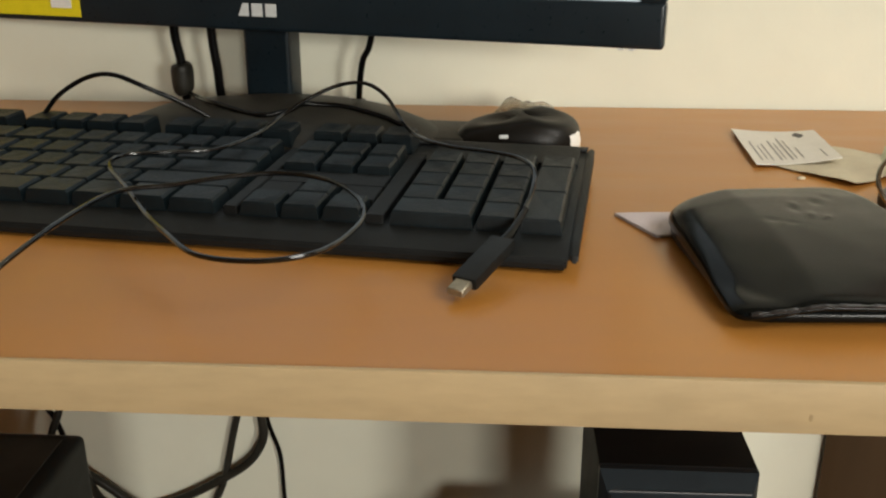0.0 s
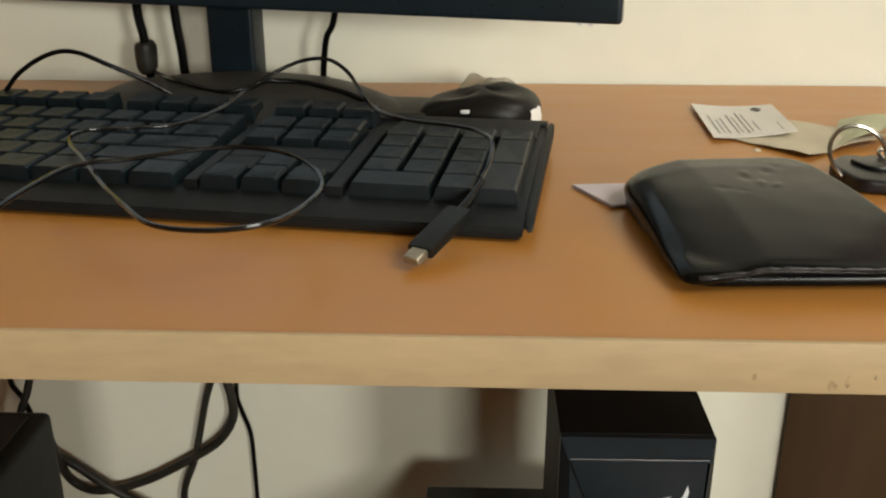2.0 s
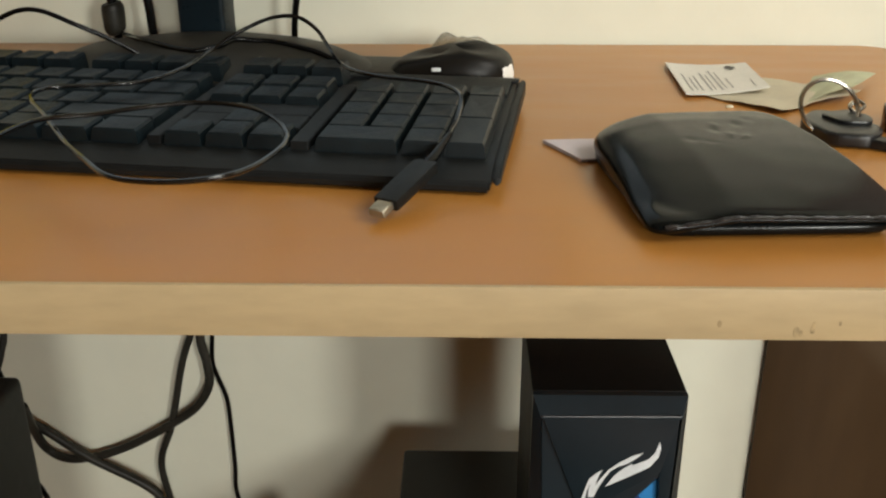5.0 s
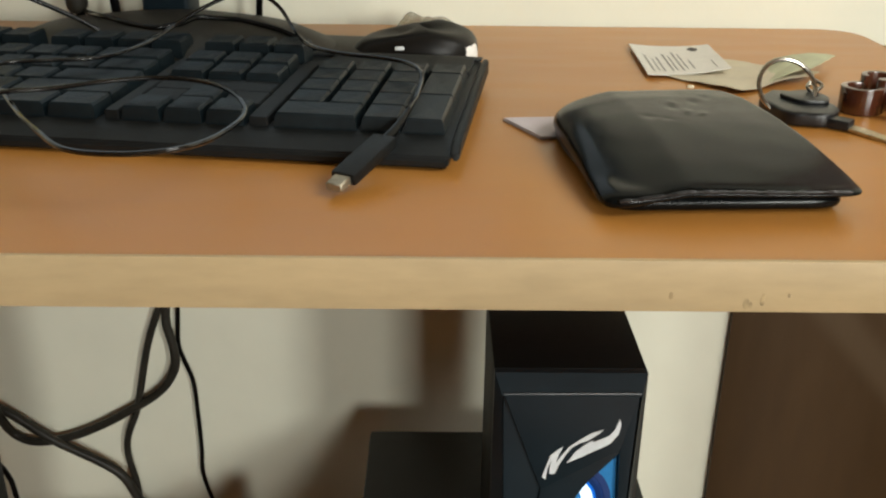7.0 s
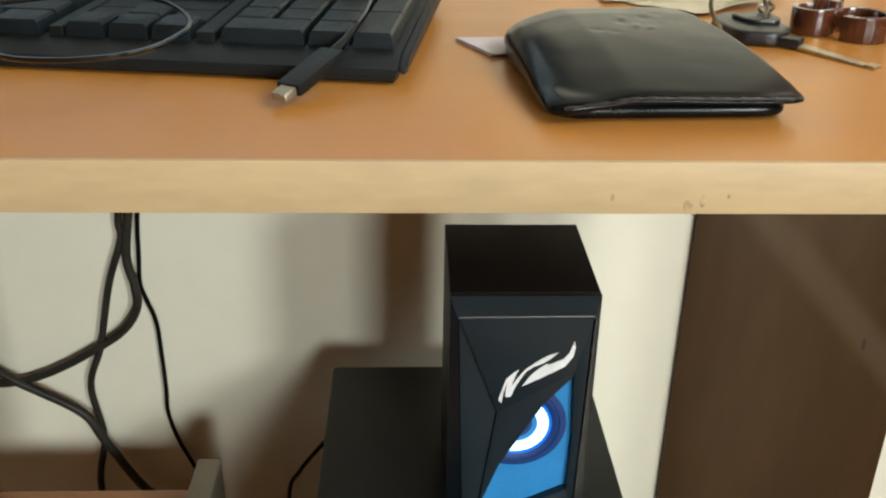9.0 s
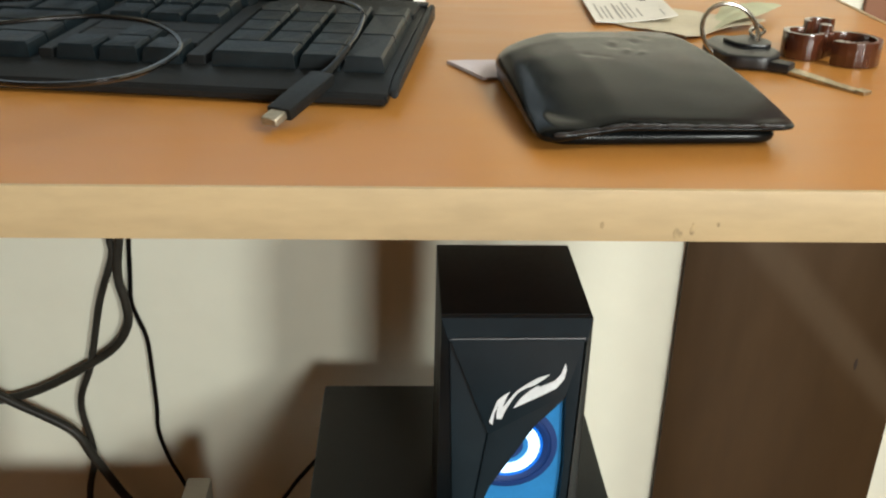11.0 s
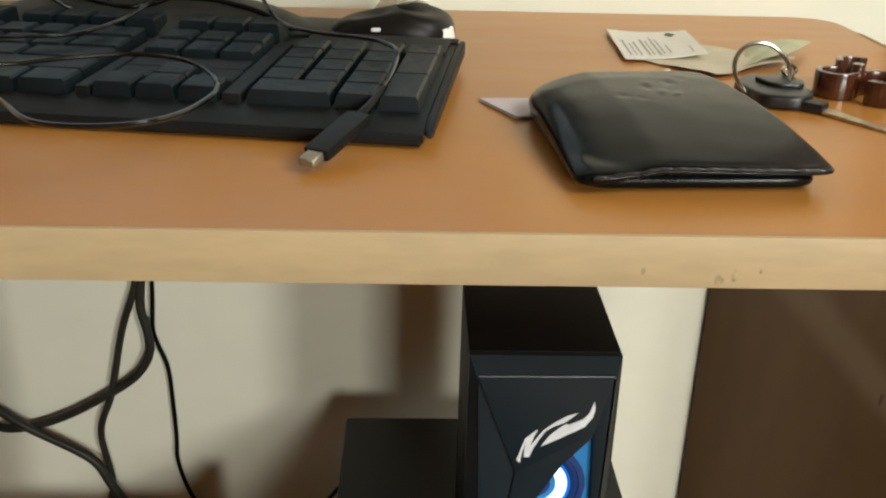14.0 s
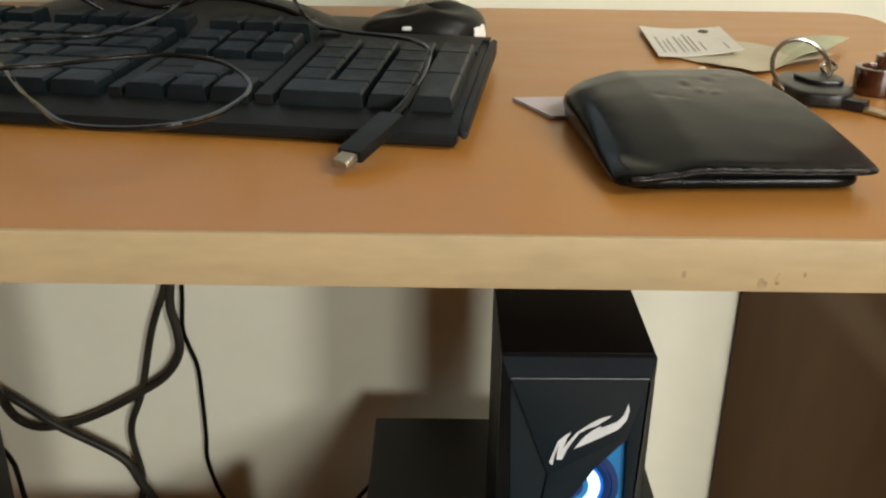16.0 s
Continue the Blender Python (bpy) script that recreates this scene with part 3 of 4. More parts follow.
deck(XN - U + 0.001, XN, V0 + U + 0.001, V0 + 2 * U, 0.0042)
deck(XP - 4 * U, XP, V0 + 5 * U + 0.0012, 0.1532, 0.0022)

# ---- wallet ----
wallet = thing("wallet", "worn black leather bifold wallet lying closed", "wallet")


def leaf(fl, fr, br, bl, low, high, corners, rims, rings=36, n=160):
    """A soft leather leaf over four corners, between low(u, v) and high(u, v), with round rim and corners."""
    a, b, c, d = Vector(fl), Vector(fr), Vector(br), Vector(bl)
    bm = bmesh.new()
    sides = []
    for top in (-1, 1):
        rows = []
        for k in range(1, rings + 1):
            rho = math.sin(0.5 * math.pi * k / rings)
            row = []
            for i in range(n):
                t = 2 * math.pi * (i + 0.5) / n
                x, y = math.cos(t), math.sin(t)
                e = corners[(2 if y > 0 else 1) if x > 0 else (3 if y > 0 else 0)]
                r = rho * (abs(x) ** e + abs(y) ** e) ** (-1 / e)
                u, v = 0.5 + 0.5 * r * x, 0.5 + 0.5 * r * y
                p = (1 - u) * (1 - v) * a + u * (1 - v) * b + u * v * c + (1 - u) * v * d
                # the rim's roundness, by side
                w = [max(0.0, -x) ** 2, max(0.0, x) ** 2, max(0.0, -y) ** 2, max(0.0, y) ** 2]
                rr = sum(f * g for f, g in zip(w, rims))
                q = 1 - min(1.0, (1 - rho) * 0.048 / rr)
                z0, z1 = low(u, v), high(u, v) + 0.0002 * noise.noise((p.x * 60, p.y * 60, 1.0))
                z = (z0 + z1) / 2 + top * (z1 - z0) / 2 * math.sqrt(max(0.0, 1 - q * q))
                row.append(bm.verts.new((p.x, p.y, z)))
            rows.append(row)
        m = (a + b + c + d) / 4
        mid = bm.verts.new((m.x, m.y, high(0.5, 0.5) if top > 0 else low(0.5, 0.5)))
        for i in range(n):
            bm.faces.new((mid, rows[0][i], rows[0][(i + 1) % n]))
        for r, s in zip(rows, rows[1:]):
            for i in range(n):
                bm.faces.new((r[i], s[i], s[(i + 1) % n], r[(i + 1) % n]))
        sides.append(rows[-1])
    for i in range(n):
        bm.faces.new((sides[0][i], sides[0][(i + 1) % n], sides[1][(i + 1) % n], sides[1][i]))
    bmesh.ops.remove_doubles(bm, verts=bm.verts[:], dist=0.00003)
    bmesh.ops.recalc_face_normals(bm, faces=bm.faces[:])
    return bm


# pressed marks on the leather: place, width and height
BUMPS = ((0.36, 0.55, 0.0006, -0.0005), (0.44, 0.52, 0.0003, -0.0004), (0.52, 0.66, 0.0007, -0.0006), (0.57, 0.60, 0.0004, 0.0008), (0.63, 0.58, 0.0003, 0.0008), (0.67, 0.74, 0.0007, -0.0007), (0.55, 0.72, 0.0004, 0.0005), (0.76, 0.8, 0.0008, -0.0006))


def front_lift(u):
    """How far the upper leaf's front edge stands up from the fold to the open end."""
    s = min(1.0, u / 0.34)
    return 0.0052 * s * s * (3 - 2 * s) - 0.001 * max(0.0, u - 0.5)


def wallet_low(u, v):
    return Z + 0.0014 + front_lift(u) * (1 - 0.2 * v)


def wallet_top(u, v):
    """Height of the soft upper leaf."""
    left = 0.0072 * (max(0.0, 0.32 - u) / 0.32) ** 1.12
    fall = 0.0092 * max(0.0, 1 - v / 0.62) ** 2
    h = 0.0208 - left - fall - 0.0035 * u * u * (1.2 - v) - 0.0015 * max(0.0, v - 0.8) / 0.2
    return Z + max(h, 0.0098 + 0.2 * (h - 0.0098)) + sum(0.7 * a * math.exp(-((u - p) ** 2 + (v - q) ** 2) / r) for p, q, r, a in BUMPS)


part("lower_leaf", leaf((0.0585, 0.0415), (0.1495, 0.0462), (0.129, 0.150), (0.0458, 0.143), lambda u, v: Z + 0.0003, lambda u, v: Z + 0.0064, (14, 12, 12, 8), (0.003, 0.003, 0.003, 0.003)), M_LEATHER, wallet)
WU = (0.0550, 0.0365), (0.1555, 0.0430), (0.1315, 0.163), (0.0455, 0.150)
part("upper_leaf", leaf(*WU, wallet_low, wallet_top, (16, 14, 9, 7), (0.007, 0.004, 0.0045, 0.008)), M_LEATHER, wallet)
seam = []
for k in range(15):
    u = 0.06 + 0.86 * k / 14
    p = Vector(WU[0]).lerp(Vector(WU[1]), u)
    z = (wallet_low(u, 0) + wallet_top(u, 0)) / 2
    seam.append((p.x, p.y + 0.0002, z + 0.0012))
part("seam", tube(seam, lambda u: 0.0007 + 0.0003 * math.sin(u * 70) * math.sin(u * 23), 6), M_STITCH, wallet, "worn shiny seam")
# ---- papers ----
slip = thing("folded_paper", "lilac white folded paper under the wallet", "paper")
part("lower_fold", sheet([(0.0265, 0.163, Z + 0.0004), (0.0415, 0.133, Z + 0.0004), (0.075, 0.138, Z + 0.0002), (0.07, 0.17, Z + 0.0002)], 0.0004, 6), M_LILAC, slip)
part("upper_fold", sheet([(0.0268, 0.1635, Z + 0.0012), (0.042, 0.1325, Z + 0.0014), (0.075, 0.138, Z + 0.0001), (0.07, 0.17, Z + 0.0001)], 0.0004, 6, lambda u, v: 0.0012 * (1 - v) * v), M_LILAC, slip)
card = thing("business_card", "white printed card with grey text, slightly curled", "card")
CC = [(0.1145, 0.252, Z + 0.0006), (0.163, 0.257, Z + 0.0038), (0.1675, 0.327, Z + 0.0026), (0.1185, 0.336, Z + 0.0006)]


def card_lift(u, v):
    return 0.0016 * (2 * u - 1) ** 2


part("sheet", sheet(CC, 0.0005, 14, card_lift), M_CARD, card)


def on_card(u0, u1, v0, v1):
    a, b, c, d = [Vector(p) for p in CC]

    def at(u, v):
        p = (1 - u) * (1 - v) * a + u * (1 - v) * b + u * v * c + (1 - u) * v * d
        return (p.x, p.y, p.z + card_lift(u, v) + 0.0006)

    return sheet([at(u0, v0), at(u1, v0), at(u1, v1), at(u0, v1)], 0.0001, 2)


for u, v0, v1, w in ((0.1, 0.1, 0.62, 0.02), (0.17, 0.12, 0.5, 0.014), (0.23, 0.1, 0.56, 0.02), (0.33, 0.1, 0.66, 0.022), (0.39, 0.12, 0.6, 0.014), (0.46, 0.1, 0.74, 0.02), (0.52, 0.14, 0.68, 0.014), (0.6, 0.14, 0.45, 0.014), (0.86, 0.1, 0.35, 0.012)):
    part("print", on_card(u, u + w, v0, v1), M_INK, card, "", False)
part("print", on_card(0.70, 0.82, 0.80, 0.87), M_EMBLEM, card, "small dark emblem", False)
part("print", on_card(0.73, 0.79, 0.76, 0.91), M_EMBLEM, card, "small dark emblem", False)
note = thing("crumpled_note", "pale beige paper note, creased, with a green end", "paper")
part("sheet", sheet([(0.120, 0.262, Z + 0.0003), (0.157, 0.217, Z + 0.001), (0.212, 0.252, Z + 0.0036), (0.172, 0.30, Z + 0.0004)], 0.0003, 18, lambda u, v: 0.0018 * (0.3 + 0.7 * u) * abs(math.sin(5 * v + 2 * u)) + 0.0008 * noise.noise((u * 4, v * 4, 0))), M_NOTE, note)
part("end_fold", sheet([(0.171, 0.229, Z + 0.0006), (0.205, 0.247, Z + 0.0075), (0.236, 0.292, Z + 0.005), (0.196, 0.285, Z + 0.005)], 0.0003, 14, lambda u, v: 0.0025 * math.sin(3 * u) + 0.001 * noise.noise((u * 4, v * 4, 3))), M_GREEN, note, "pale green end")

# ---- key with fob ----
keys = thing("key_with_fob", "black key fob with steel split ring and a key", "key")
fob = rounded([(0.156, 0.186), (0.162, 0.158), (0.181, 0.153), (0.191, 0.165), (0.187, 0.195), (0.169, 0.203)], 0.006, 5)
part("fob", plate(fob, Z + 0.0005, Z + 0.0075, 0.002, 3), M_FOB, keys)
part("fob_cap", plate(rounded([(0.166, 0.188), (0.172, 0.172), (0.187, 0.17), (0.19, 0.182), (0.184, 0.195)], 0.005, 4), Z + 0.0074, Z + 0.0095, 0.0008), M_FOB, keys, "grey black cap")
rc = Vector((0.1685, 0.181, Z + 0.0134))
rm = Matrix.Translation(rc) @ pose(0, 0, 0, 56, 0, 8)
part("split_ring", tube([rm @ Vector((0.0148 * math.cos(a), 0.0148 * math.sin(a), 0.0003 * math.sin(a / 2))) for a in [2 * math.pi * k / 40 for k in range(40)]], 0.0012, 8, closed=True, smoothed=False), M_METAL, keys, "shiny steel split ring")
part("link", tube([(0.183, 0.191, Z + 0.012), (0.186, 0.194, Z + 0.0145), (0.19, 0.192, Z + 0.012), (0.187, 0.189, Z + 0.010)], 0.0009, 8), M_METAL, keys, "steel link")
part("link", tube([(0.185, 0.188, Z + 0.0085), (0.182, 0.19, Z + 0.0115), (0.1845, 0.193, Z + 0.013), (0.188, 0.191, Z + 0.0105)], 0.0009, 8), M_METAL, keys, "steel link")
part("strap", box(-0.004, 0.012, -0.0045, 0.0045, 0.0005, 0.0055, 0.0015, 2, pose(0.182, 0.159, Z, 0, 0, -40)), M_FOB, keys)
blade = [(0, -0.0036), (0.006, -0.0036), (0.008, -0.0034), (0.042, -0.0034), (0.0455, -0.0008), (0.044, 0.0026), (0.036, 0.0022), (0.033, 0.0029), (0.028, 0.0022), (0.024, 0.003), (0.018, 0.003), (0.013, 0.0036), (0.006, 0.0036), (0, 0.0036)]
part("blade", plate(blade, 0.0008, 0.0026, 0.0003, 1, pose(0.1885, 0.155, Z, 0, 2, -57)), M_BRASS, keys, "worn nickel key blade")
part("blade_tip", box(0.040, 0.0455, -0.003, 0.003, 0.0006, 0.0034, 0.0008, 2, pose(0.1885, 0.155, Z, 0, 2, -57)), M_BRASS, keys, "brassy tip")

# ---- hair clip ----
clip = thing("hair_clip", "brown glossy plastic claw hair clip", "hair clip")


def band_arc(cx, cy, r0, r1, a0, a1, z0, z1, n=20):
    pts = [(cx + r1 * math.cos(radians(a0 + (a1 - a0) * k / n)), cy + r1 * math.sin(radians(a0 + (a1 - a0) * k / n))) for k in range(n + 1)]
    pts += [(cx + r0 * math.cos(radians(a1 + (a0 - a1) * k / n)), cy + r0 * math.sin(radians(a1 + (a0 - a1) * k / n))) for k in range(n + 1)]
    return plate(pts, z0, z1, 0.0006, 2)


part("jaw", band_arc(0.2085, 0.186, 0.0075, 0.0105, 70, 345, Z + 0.0003, Z + 0.0135), M_CLIP, clip)
part("jaw", band_arc(0.229, 0.1765, 0.0115, 0.0148, -150, 160, Z + 0.0003, Z + 0.0125), M_CLIP, clip)
part("spring_pin", lathe([(0, 0), (0.0035, 0), (0.0035, 0.0145), (0.0028, 0.0155), (0, 0.0155)], 16, pose(0.2215, 0.192, Z)), M_CLIP, clip)
part("grip", band_arc(0.2225, 0.2, 0.006, 0.009, 20, 200, Z + 0.0003, Z + 0.016), M_CLIP, clip)
for k in range(5):
    a = radians(-60 - 22 * k)
    part("tooth", box(-0.0012, 0.0012, -0.005, 0.0, 0.0006, 0.012, 0.0005, 1, pose(0.229 + 0.0118 * math.cos(a), 0.1765 + 0.0118 * math.sin(a), Z, 0, 0, math.degrees(a) - 90)), M_CLIP, clip)

# ---- mouse and the small case behind the keyboard ----
mouse = thing("computer_mouse", "glossy black computer mouse with a white label", "mouse", pose(-0.0205, 0.285, Z, 0, 0, 78))


def mouse_h(y):
    """Height of the mouse along its length: a long ramp up to the hump, a short fall behind it."""
    return 0.0222 - (0.14 * (y + 0.014) if y > -0.014 else 0.13 * (-0.014 - y))


def hull():
    bm = bmesh.new()
    n, k = 28, 12
    rings = []
    for j in range(k + 1):
        f = j / k
        row = []
        for i in range(n):
            a = 2 * math.pi * i / n
            c, s = math.cos(a), math.sin(a)
            x = 0.0285 * math.copysign(abs(c) ** 0.75, c)
            y = 0.038 * math.copysign(abs(s) ** 0.7, s)
            h = math.sin(f * math.pi / 2)
            w = math.cos(f * math.pi / 2) ** 0.26
            row.append(bm.verts.new((x * w, y * w - 0.004 * h, 0.002 + mouse_h(y) * h)))
        rings.append(row)
    for a, b in zip(rings, rings[1:]):
        for i in range(n):
            bm.faces.new((a[i], a[(i + 1) % n], b[(i + 1) % n], b[i]))
    bm.faces.new(rings[0][::-1])
    bmesh.ops.remove_doubles(bm, verts=bm.verts[:], dist=0.0001)
    bmesh.ops.recalc_face_normals(bm, faces=bm.faces[:])
    return bm


part("shell", hull(), M_MOUSE, mouse)
part("base", box(-0.026, 0.026, -0.034, 0.034, 0.0, 0.003, 0.001), M_BASE, mouse)


def wrap_label():
    """A paper strip bent round the shell's end."""
    bm = bmesh.new()
    rows = []
    for k in range(9):
        a = radians(242 + 28 * k / 8)
        c, s = math.cos(a), math.sin(a)
        x, y = 0.0285 * math.copysign(abs(c) ** 0.75, c), 0.038 * math.copysign(abs(s) ** 0.7, s)
        row = []
        for out in (1.03, 1.015):
            for f in (0.06, 0.22, 0.4, 0.6):
                h, w = math.sin(f * math.pi / 2), math.cos(f * math.pi / 2) ** 0.36
                row.append(bm.verts.new((x * w * out, y * w * out - 0.004 * h, 0.002 + mouse_h(y) * h)))
        rows.append(row)
    for r, s in zip(rows, rows[1:]):
        for k in range(3):
            bm.faces.new((r[k], s[k], s[k + 1], r[k + 1]))
            bm.faces.new((r[k + 4], r[k + 5], s[k + 5], s[k + 4]))
        bm.faces.new((r[3], s[3], s[7], r[7]))
        bm.faces.new((r[0], r[4], s[4], s[0]))
    bmesh.ops.recalc_face_normals(bm, faces=bm.faces[:])
    return bm


part("label", wrap_label(), M_WHITE, mouse, "white paper label")
# small silver block on the side of the shell
part("silver_spot", box(-0.0027, 0.0027, -0.0012, 0.0006, -0.0011, 0.0011, 0.0005, 1, mouse.matrix_world.inverted() @ pose(-0.0270, 0.2560, 0.7650, 0, 0, 8)), M_LOGO, mouse, "small bright silver spot")
pouch = thing("clear_packet", "crumpled clear plastic packet behind the mouse", "packet")
part("film", sheet([(-0.040, 0.318, Z + 0.001), (0.012, 0.315, Z + 0.001), (0.010, 0.345, Z + 0.002), (-0.035, 0.348, Z + 0.002)], 0.0004, 24, lambda u, v: 0.021 * math.sin(math.pi * u) ** 0.5 * math.sin(math.pi * v) ** 0.6 * (0.8 + 0.7 * noise.noise((u * 4, v * 4, 2)))), M_FILM, pouch)
caseb = thing("small_case", "small dark brown flat case behind the keyboard", "case")
part("shell", box(-0.018, 0.018, -0.024, 0.024, 0.0, 0.0105, 0.003, 3, pose(-0.0655, 0.292, Z, 0, 0, -6)), M_BASE, caseb)

# ---- cables ----


def cable(name, label, points, r, mat=M_CABLE, sides=10):
    ob = tagged(part(name, tube(points, r, sides), mat), label, "cable")
    return ob


usb = thing("charging_cable", "thin black charging cable with flat metal plug lying over the keyboard", "cable")
part("cord", tube([(-0.018, 0.112, Z + 0.020), (-0.0145, 0.127, Z + 0.0225), (-0.013, 0.15, Z + 0.026), (-0.019, 0.166, Z + 0.027), (-0.032, 0.177, Z + 0.027), (-0.054, 0.187, Z + 0.027), (-0.072, 0.207, Z + 0.027), (-0.083, 0.235, Z + 0.029), (-0.093, 0.252, Z + 0.038), (-0.105, 0.258, Z + 0.044), (-0.12, 0.258, Z + 0.043), (-0.137, 0.254, Z + 0.036), (-0.151, 0.246, Z + 0.028), (-0.158, 0.215, Z + 0.025), (-0.172, 0.186, Z + 0.024), (-0.195, 0.178, Z + 0.024), (-0.214, 0.172, Z + 0.024), (-0.214, 0.153, Z + 0.024), (-0.195, 0.123, Z + 0.023), (-0.175, 0.092, Z + 0.021), (-0.157, 0.064, Z + 0.023), (-0.139, 0.042, Z + 0.023), (-0.117, 0.034, Z + 0.024), (-0.099, 0.04, Z + 0.024), (-0.089, 0.058, Z + 0.023), (-0.084, 0.089, Z + 0.0225), (-0.09, 0.112, Z + 0.024), (-0.107, 0.133, Z + 0.025), (-0.13, 0.141, Z + 0.025), (-0.152, 0.134, Z + 0.025), (-0.173, 0.12, Z + 0.025), (-0.193, 0.105, Z + 0.026), (-0.201, 0.068, Z + 0.025), (-0.208, 0.031, Z + 0.02), (-0.214, 0.0, Z + 0.012)], 0.0011, 8, 10), M_CORD, usb)
UM = Matrix.Translation((-0.0435, 0.0585, Z + 0.0048)) @ pose(0, 0, 0, 0, -12, 62)
part("plug_body", box(0.004, 0.037, -0.0054, 0.0054, -0.0024, 0.0026, 0.0011, 2, UM), M_KEYCASE, usb, "flat black plug body")
part("plug_neck", tube([UM @ Vector((0.036, 0, 0)), UM @ Vector((0.045, 0, 0.001)), Vector((-0.0175, 0.112, Z + 0.0195))], lambda u: 0.0026 - 0.0013 * u, 10), M_CABLE, usb)
part("plug_tip", box(-0.003, 0.0045, -0.0036, 0.0036, -0.0017, 0.0017, 0.0005, 1, UM), M_TIP, usb, "bright metal tip")
cable("keyboard_cable", "thin black cable arching up from behind the keyboard", [(-0.345, 0.2, Z + 0.02), (-0.325, 0.26, Z + 0.012), (-0.302, 0.262, Z + 0.018), (-0.286, 0.262, Z + 0.034), (-0.267, 0.26, Z + 0.045), (-0.251, 0.26, Z + 0.047), (-0.232, 0.262, Z + 0.039), (-0.212, 0.268, Z + 0.028), (-0.199, 0.272, Z + 0.019), (-0.19, 0.276, Z + 0.012), (-0.18, 0.28, Z + 0.0095)], 0.0014)
pw = cable("power_cable", "black monitor power cable with a thick moulded plug", [(-0.246, 0.365, Z + 0.12), (-0.251, 0.372, Z + 0.06), (-0.249, 0.374, Z + 0.036), (-0.248, 0.375, Z + 0.012), (-0.24, 0.37, Z + 0.006), (-0.215, 0.385, Z + 0.0035), (-0.205, 0.402, Z + 0.0035)], 0.0032)
part("moulded_plug", tube([(-0.2495, 0.3735, Z + 0.0335), (-0.249, 0.3738, Z + 0.031), (-0.2488, 0.374, Z + 0.0285), (-0.2488, 0.374, Z + 0.018), (-0.2486, 0.3745, Z + 0.014), (-0.248, 0.375, Z + 0.0125)], lambda u: 0.0035 + 0.0042 * math.sin(math.pi * min(1, 0.12 + u)) ** 0.4, 12, 4), M_CABLE2, pw, "dusty moulded plug")
cable("trailing_cord", "dark cord trailing over the monitor foot to the keyboard", [(-0.2490, 0.3740, Z + 0.0160), (-0.2450, 0.3740, Z + 0.0133), (-0.2120, 0.3040, Z + 0.0233), (-0.1960, 0.2860, Z + 0.0243), (-0.1810, 0.2740, Z + 0.0233), (-0.1660, 0.2660, Z + 0.0233), (-0.1540, 0.2740, Z + 0.0243), (-0.1480, 0.2880, Z + 0.0253), (-0.1370, 0.2920, Z + 0.0243), (-0.1230, 0.2920, Z + 0.0233), (-0.1080, 0.2820, Z + 0.0223), (-0.0960, 0.2760, Z + 0.0203), (-0.0850, 0.2680, Z + 0.0173), (-0.0760, 0.2620, Z + 0.0133), (-0.066, 0.244, Z + 0.0125)], 0.0016)
cable("video_cable", "thick black video cable behind the monitor", [(-0.226, 0.37, Z + 0.12), (-0.2255, 0.372, Z + 0.058), (-0.2235, 0.373, Z + 0.03), (-0.2215, 0.375, Z + 0.008), (-0.21, 0.385, Z + 0.0035), (-0.195, 0.402, Z + 0.0035)], 0.0031)
cable("signal_cable", "black cable hanging behind the monitor", [(-0.108, 0.36, Z + 0.11), (-0.1165, 0.37, Z + 0.053), (-0.123, 0.372, Z + 0.037), (-0.1265, 0.376, Z + 0.015), (-0.1275, 0.384, Z + 0.0035), (-0.128, 0.403, Z + 0.003)], 0.0022)

cable("hanging_cable", "black cable hanging behind the desk", [(-0.19, 0.402, 0.73), (-0.2081, 0.402, 0.6134), (-0.2244, 0.402, 0.5518), (-0.2255, 0.402, 0.5298), (-0.2401, 0.402, 0.4889), (-0.2548, 0.402, 0.4301), (-0.2684, 0.402, 0.3903), (-0.2643, 0.402, 0.3368), (-0.2747, 0.402, 0.2781), (-0.268, 0.402, 0.15), (-0.3, 0.402, 0.004)], 0.0029, M_CABLE2)
cable("thick_cable", "thick dusty black cable bending under the desk", [(-0.1800, 0.4010, 0.7300), (-0.2040, 0.4010, 0.6100), (-0.2170, 0.4010, 0.5500), (-0.2225, 0.4010, 0.5140), (-0.2190, 0.4010, 0.4880), (-0.2200, 0.4010, 0.4680), (-0.2340, 0.4010, 0.4460), (-0.2660, 0.4010, 0.4240), (-0.2970, 0.4010, 0.4070), (-0.3250, 0.4010, 0.3970), (-0.3490, 0.4010, 0.3950), (-0.3650, 0.4010, 0.4050), (-0.3650, 0.3850, 0.4350), (-0.3570, 0.3600, 0.4730)], 0.0037, M_CABLE2)
cable("crossing_cable", "thick dusty grey cable running down behind the shelf", [(-0.3720, 0.3700, 0.4610), (-0.3690, 0.3880, 0.4400), (-0.3560, 0.3960, 0.4230), (-0.3280, 0.3960, 0.4000), (-0.2780, 0.3960, 0.3680), (-0.2616, 0.3960, 0.3375), (-0.2316, 0.3960, 0.2828), (-0.1900, 0.3960, 0.2500), (-0.1800, 0.3960, 0.1000), (-0.2000, 0.3960, 0.0050)], 0.0039, M_CABLE2)
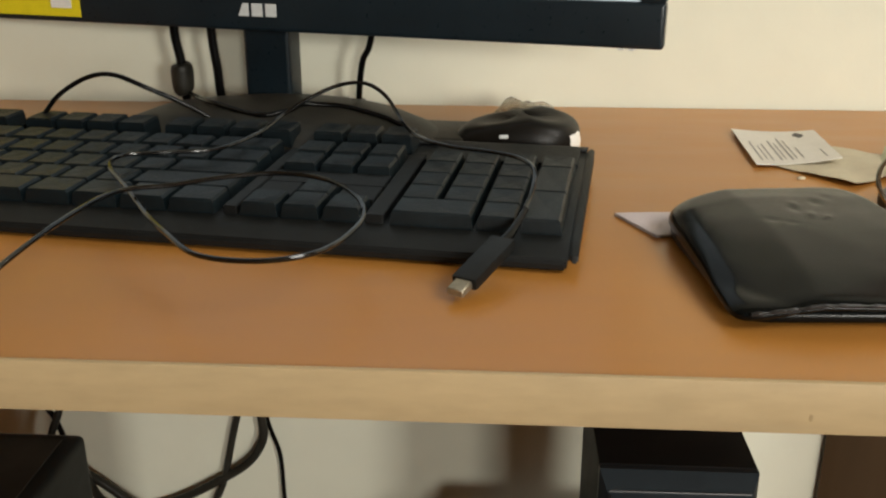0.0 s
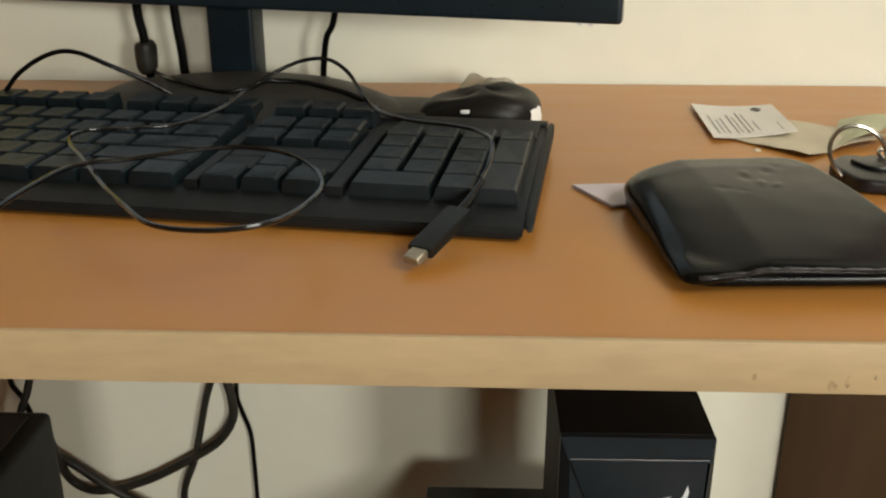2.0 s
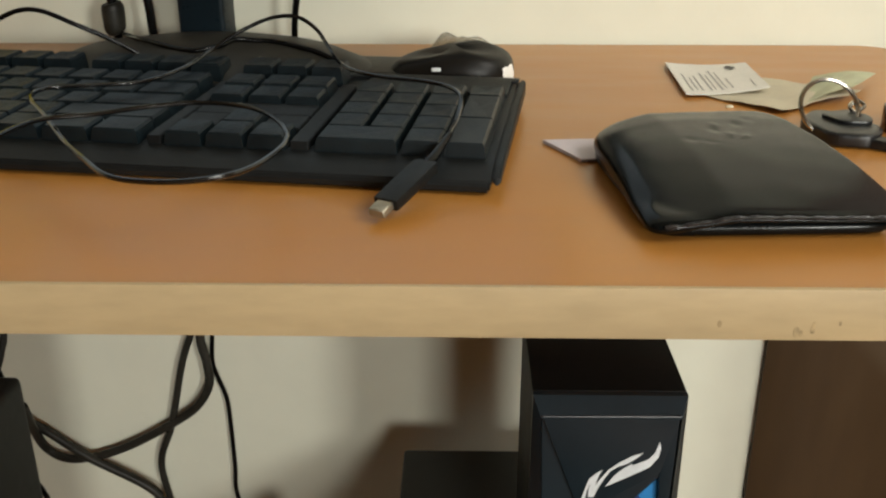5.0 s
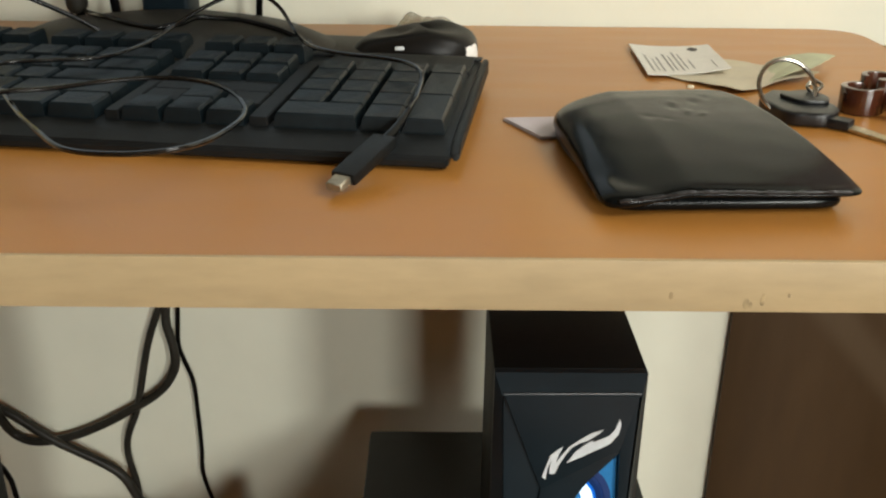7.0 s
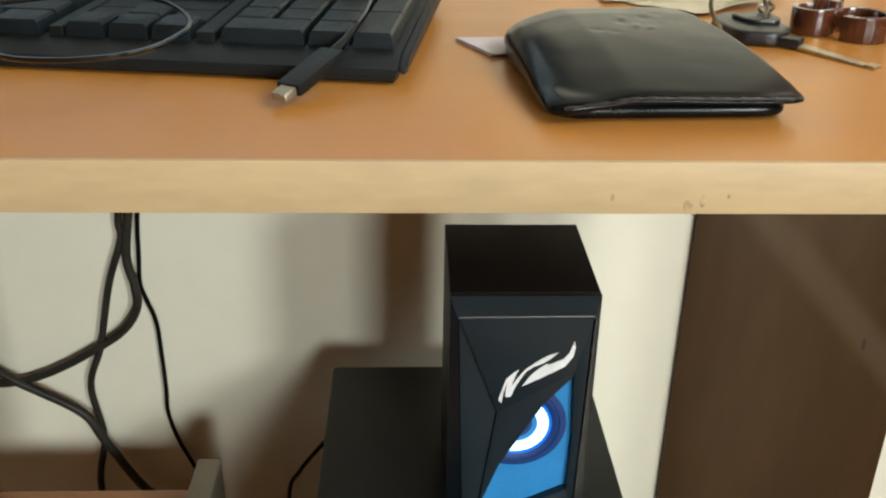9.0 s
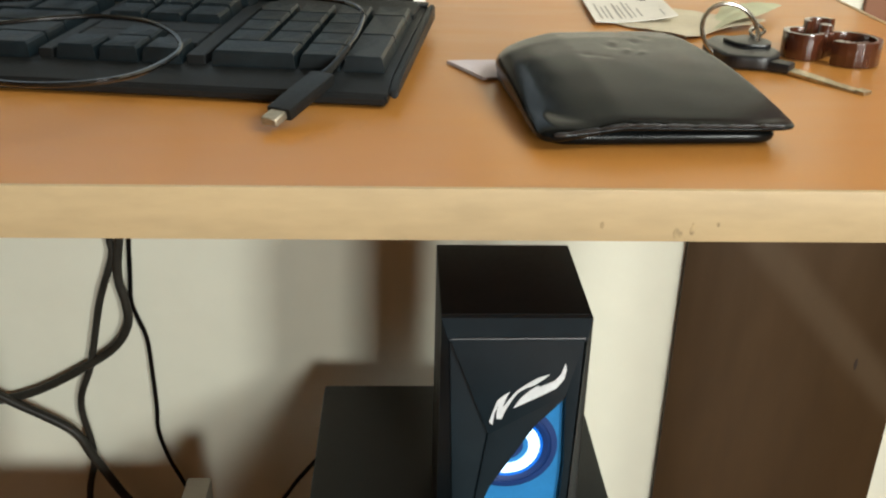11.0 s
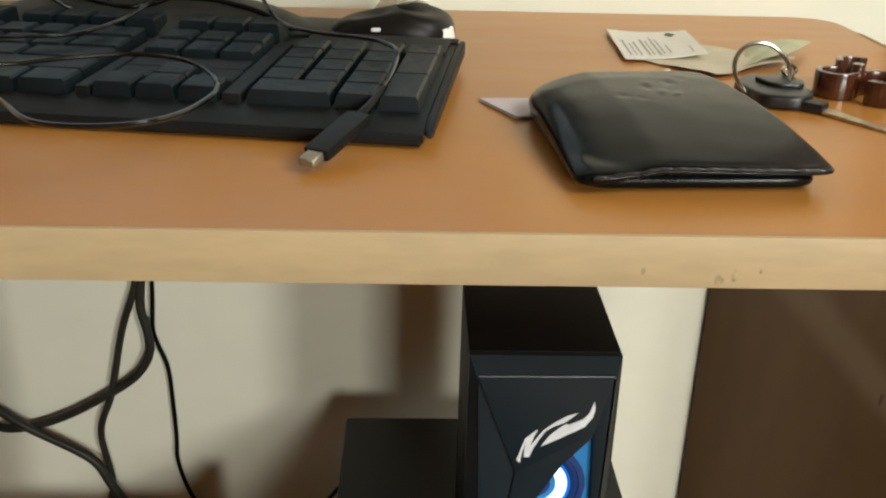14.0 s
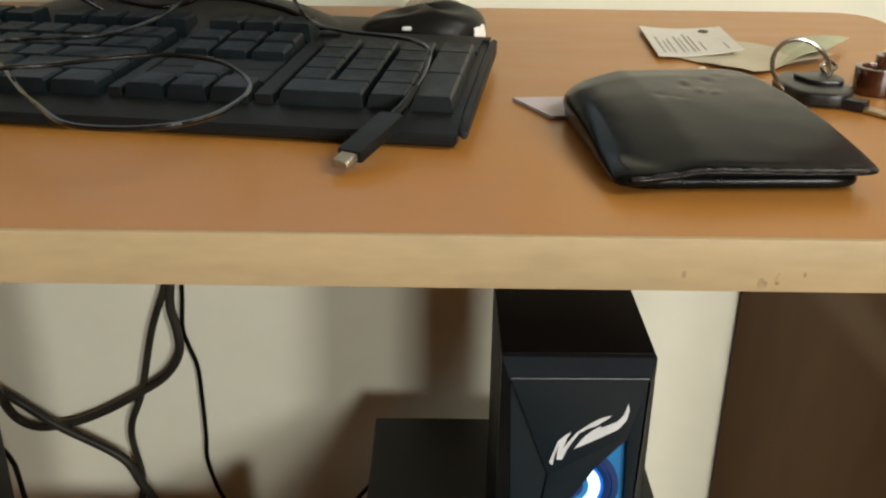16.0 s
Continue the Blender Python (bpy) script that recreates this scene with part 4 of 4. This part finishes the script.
cable("thin_cable", "thin black cable hanging down the wall", [(-0.1850, 0.4065, 0.7300), (-0.2010, 0.4065, 0.6100), (-0.2110, 0.4065, 0.5500), (-0.2140, 0.4060, 0.5140), (-0.2160, 0.4060, 0.4890), (-0.2130, 0.4060, 0.4740), (-0.2070, 0.4060, 0.4520), (-0.2060, 0.4060, 0.4190), (-0.2060, 0.4060, 0.3840), (-0.2070, 0.4060, 0.3600), (-0.2010, 0.4065, 0.3300), (-0.1835, 0.4065, 0.2778), (-0.1600, 0.4065, 0.1500), (-0.1500, 0.4065, 0.0030)], 0.0019)
cable("audio_cable", "thin black cable behind the backup unit", [(-0.38, 0.395, Z - 0.02), (-0.376, 0.36, 0.56), (-0.374, 0.35, 0.531), (-0.366, 0.35, 0.513), (-0.355, 0.34, 0.49), (-0.352, 0.33, 0.44), (-0.349, 0.35, 0.40), (-0.344, 0.35, 0.365), (-0.335, 0.35, 0.2), (-0.34, 0.34, 0.003)], 0.0022)
cable("mains_cable", "black cable behind the backup unit", [(-0.35, 0.395, Z - 0.02), (-0.357, 0.36, 0.56), (-0.361, 0.35, 0.525), (-0.37, 0.34, 0.49), (-0.375, 0.33, 0.4), (-0.37, 0.34, 0.003)], 0.003, M_CABLE2)
cable("speaker_cable", "thin black cable running behind the computer tower", [(-0.03, 0.375, 0.40), (-0.05, 0.38, 0.372), (-0.068, 0.38, 0.348), (-0.092, 0.38, 0.315), (-0.103, 0.38, 0.282), (-0.108, 0.375, 0.15), (-0.1, 0.36, 0.002)], 0.0019)

# ---- marks on the desk's edge ----
marks = [(0.0985, 0.7352, 0.0014), (0.1, 0.7348, 0.0009), (0.1038, 0.7362, 0.0011), (0.104, 0.738, 0.0008), (0.073, 0.738, 0.0009), (0.1125, 0.7385, 0.0006)]
for x, z, s in marks:
    part("scuff", lathe([(s, 0), (s * 0.7, 0.0002), (0, 0.0002)], 10, Matrix.Translation((x, -0.00165, z)) @ pose(0, 0, 0, 90) @ Matrix.Diagonal((0.8, 1.5, 0.25, 1))), M_SCUFF, desk, "", False)

# ---- holes in the board and a crumb on the desk ----
for x, z, sx, sz in ((0.399, 0.427, 0.0016, 0.006), (0.369, 0.55, 0.004, 0.003)):
    part("dent", lathe([(1, 0), (0.8, 0.15), (0, 0.2)], 12, Matrix.Translation((x, 0.4069, z)) @ pose(0, 0, 0, 90) @ Matrix.Diagonal((sx, sz, 0.001, 1))), M_DENT, board, "", False)
crumb = tagged(part("crumb", lathe([(0.0016, 0), (0.0018, 0.0006), (0.001, 0.0015), (0, 0.0016)], 7, Matrix.Translation((0.134, 0.232, Z)) @ Matrix.Diagonal((1.3, 0.8, 1, 1))), M_NOTE), "small yellowish paper crumb on the desk", "crumb")
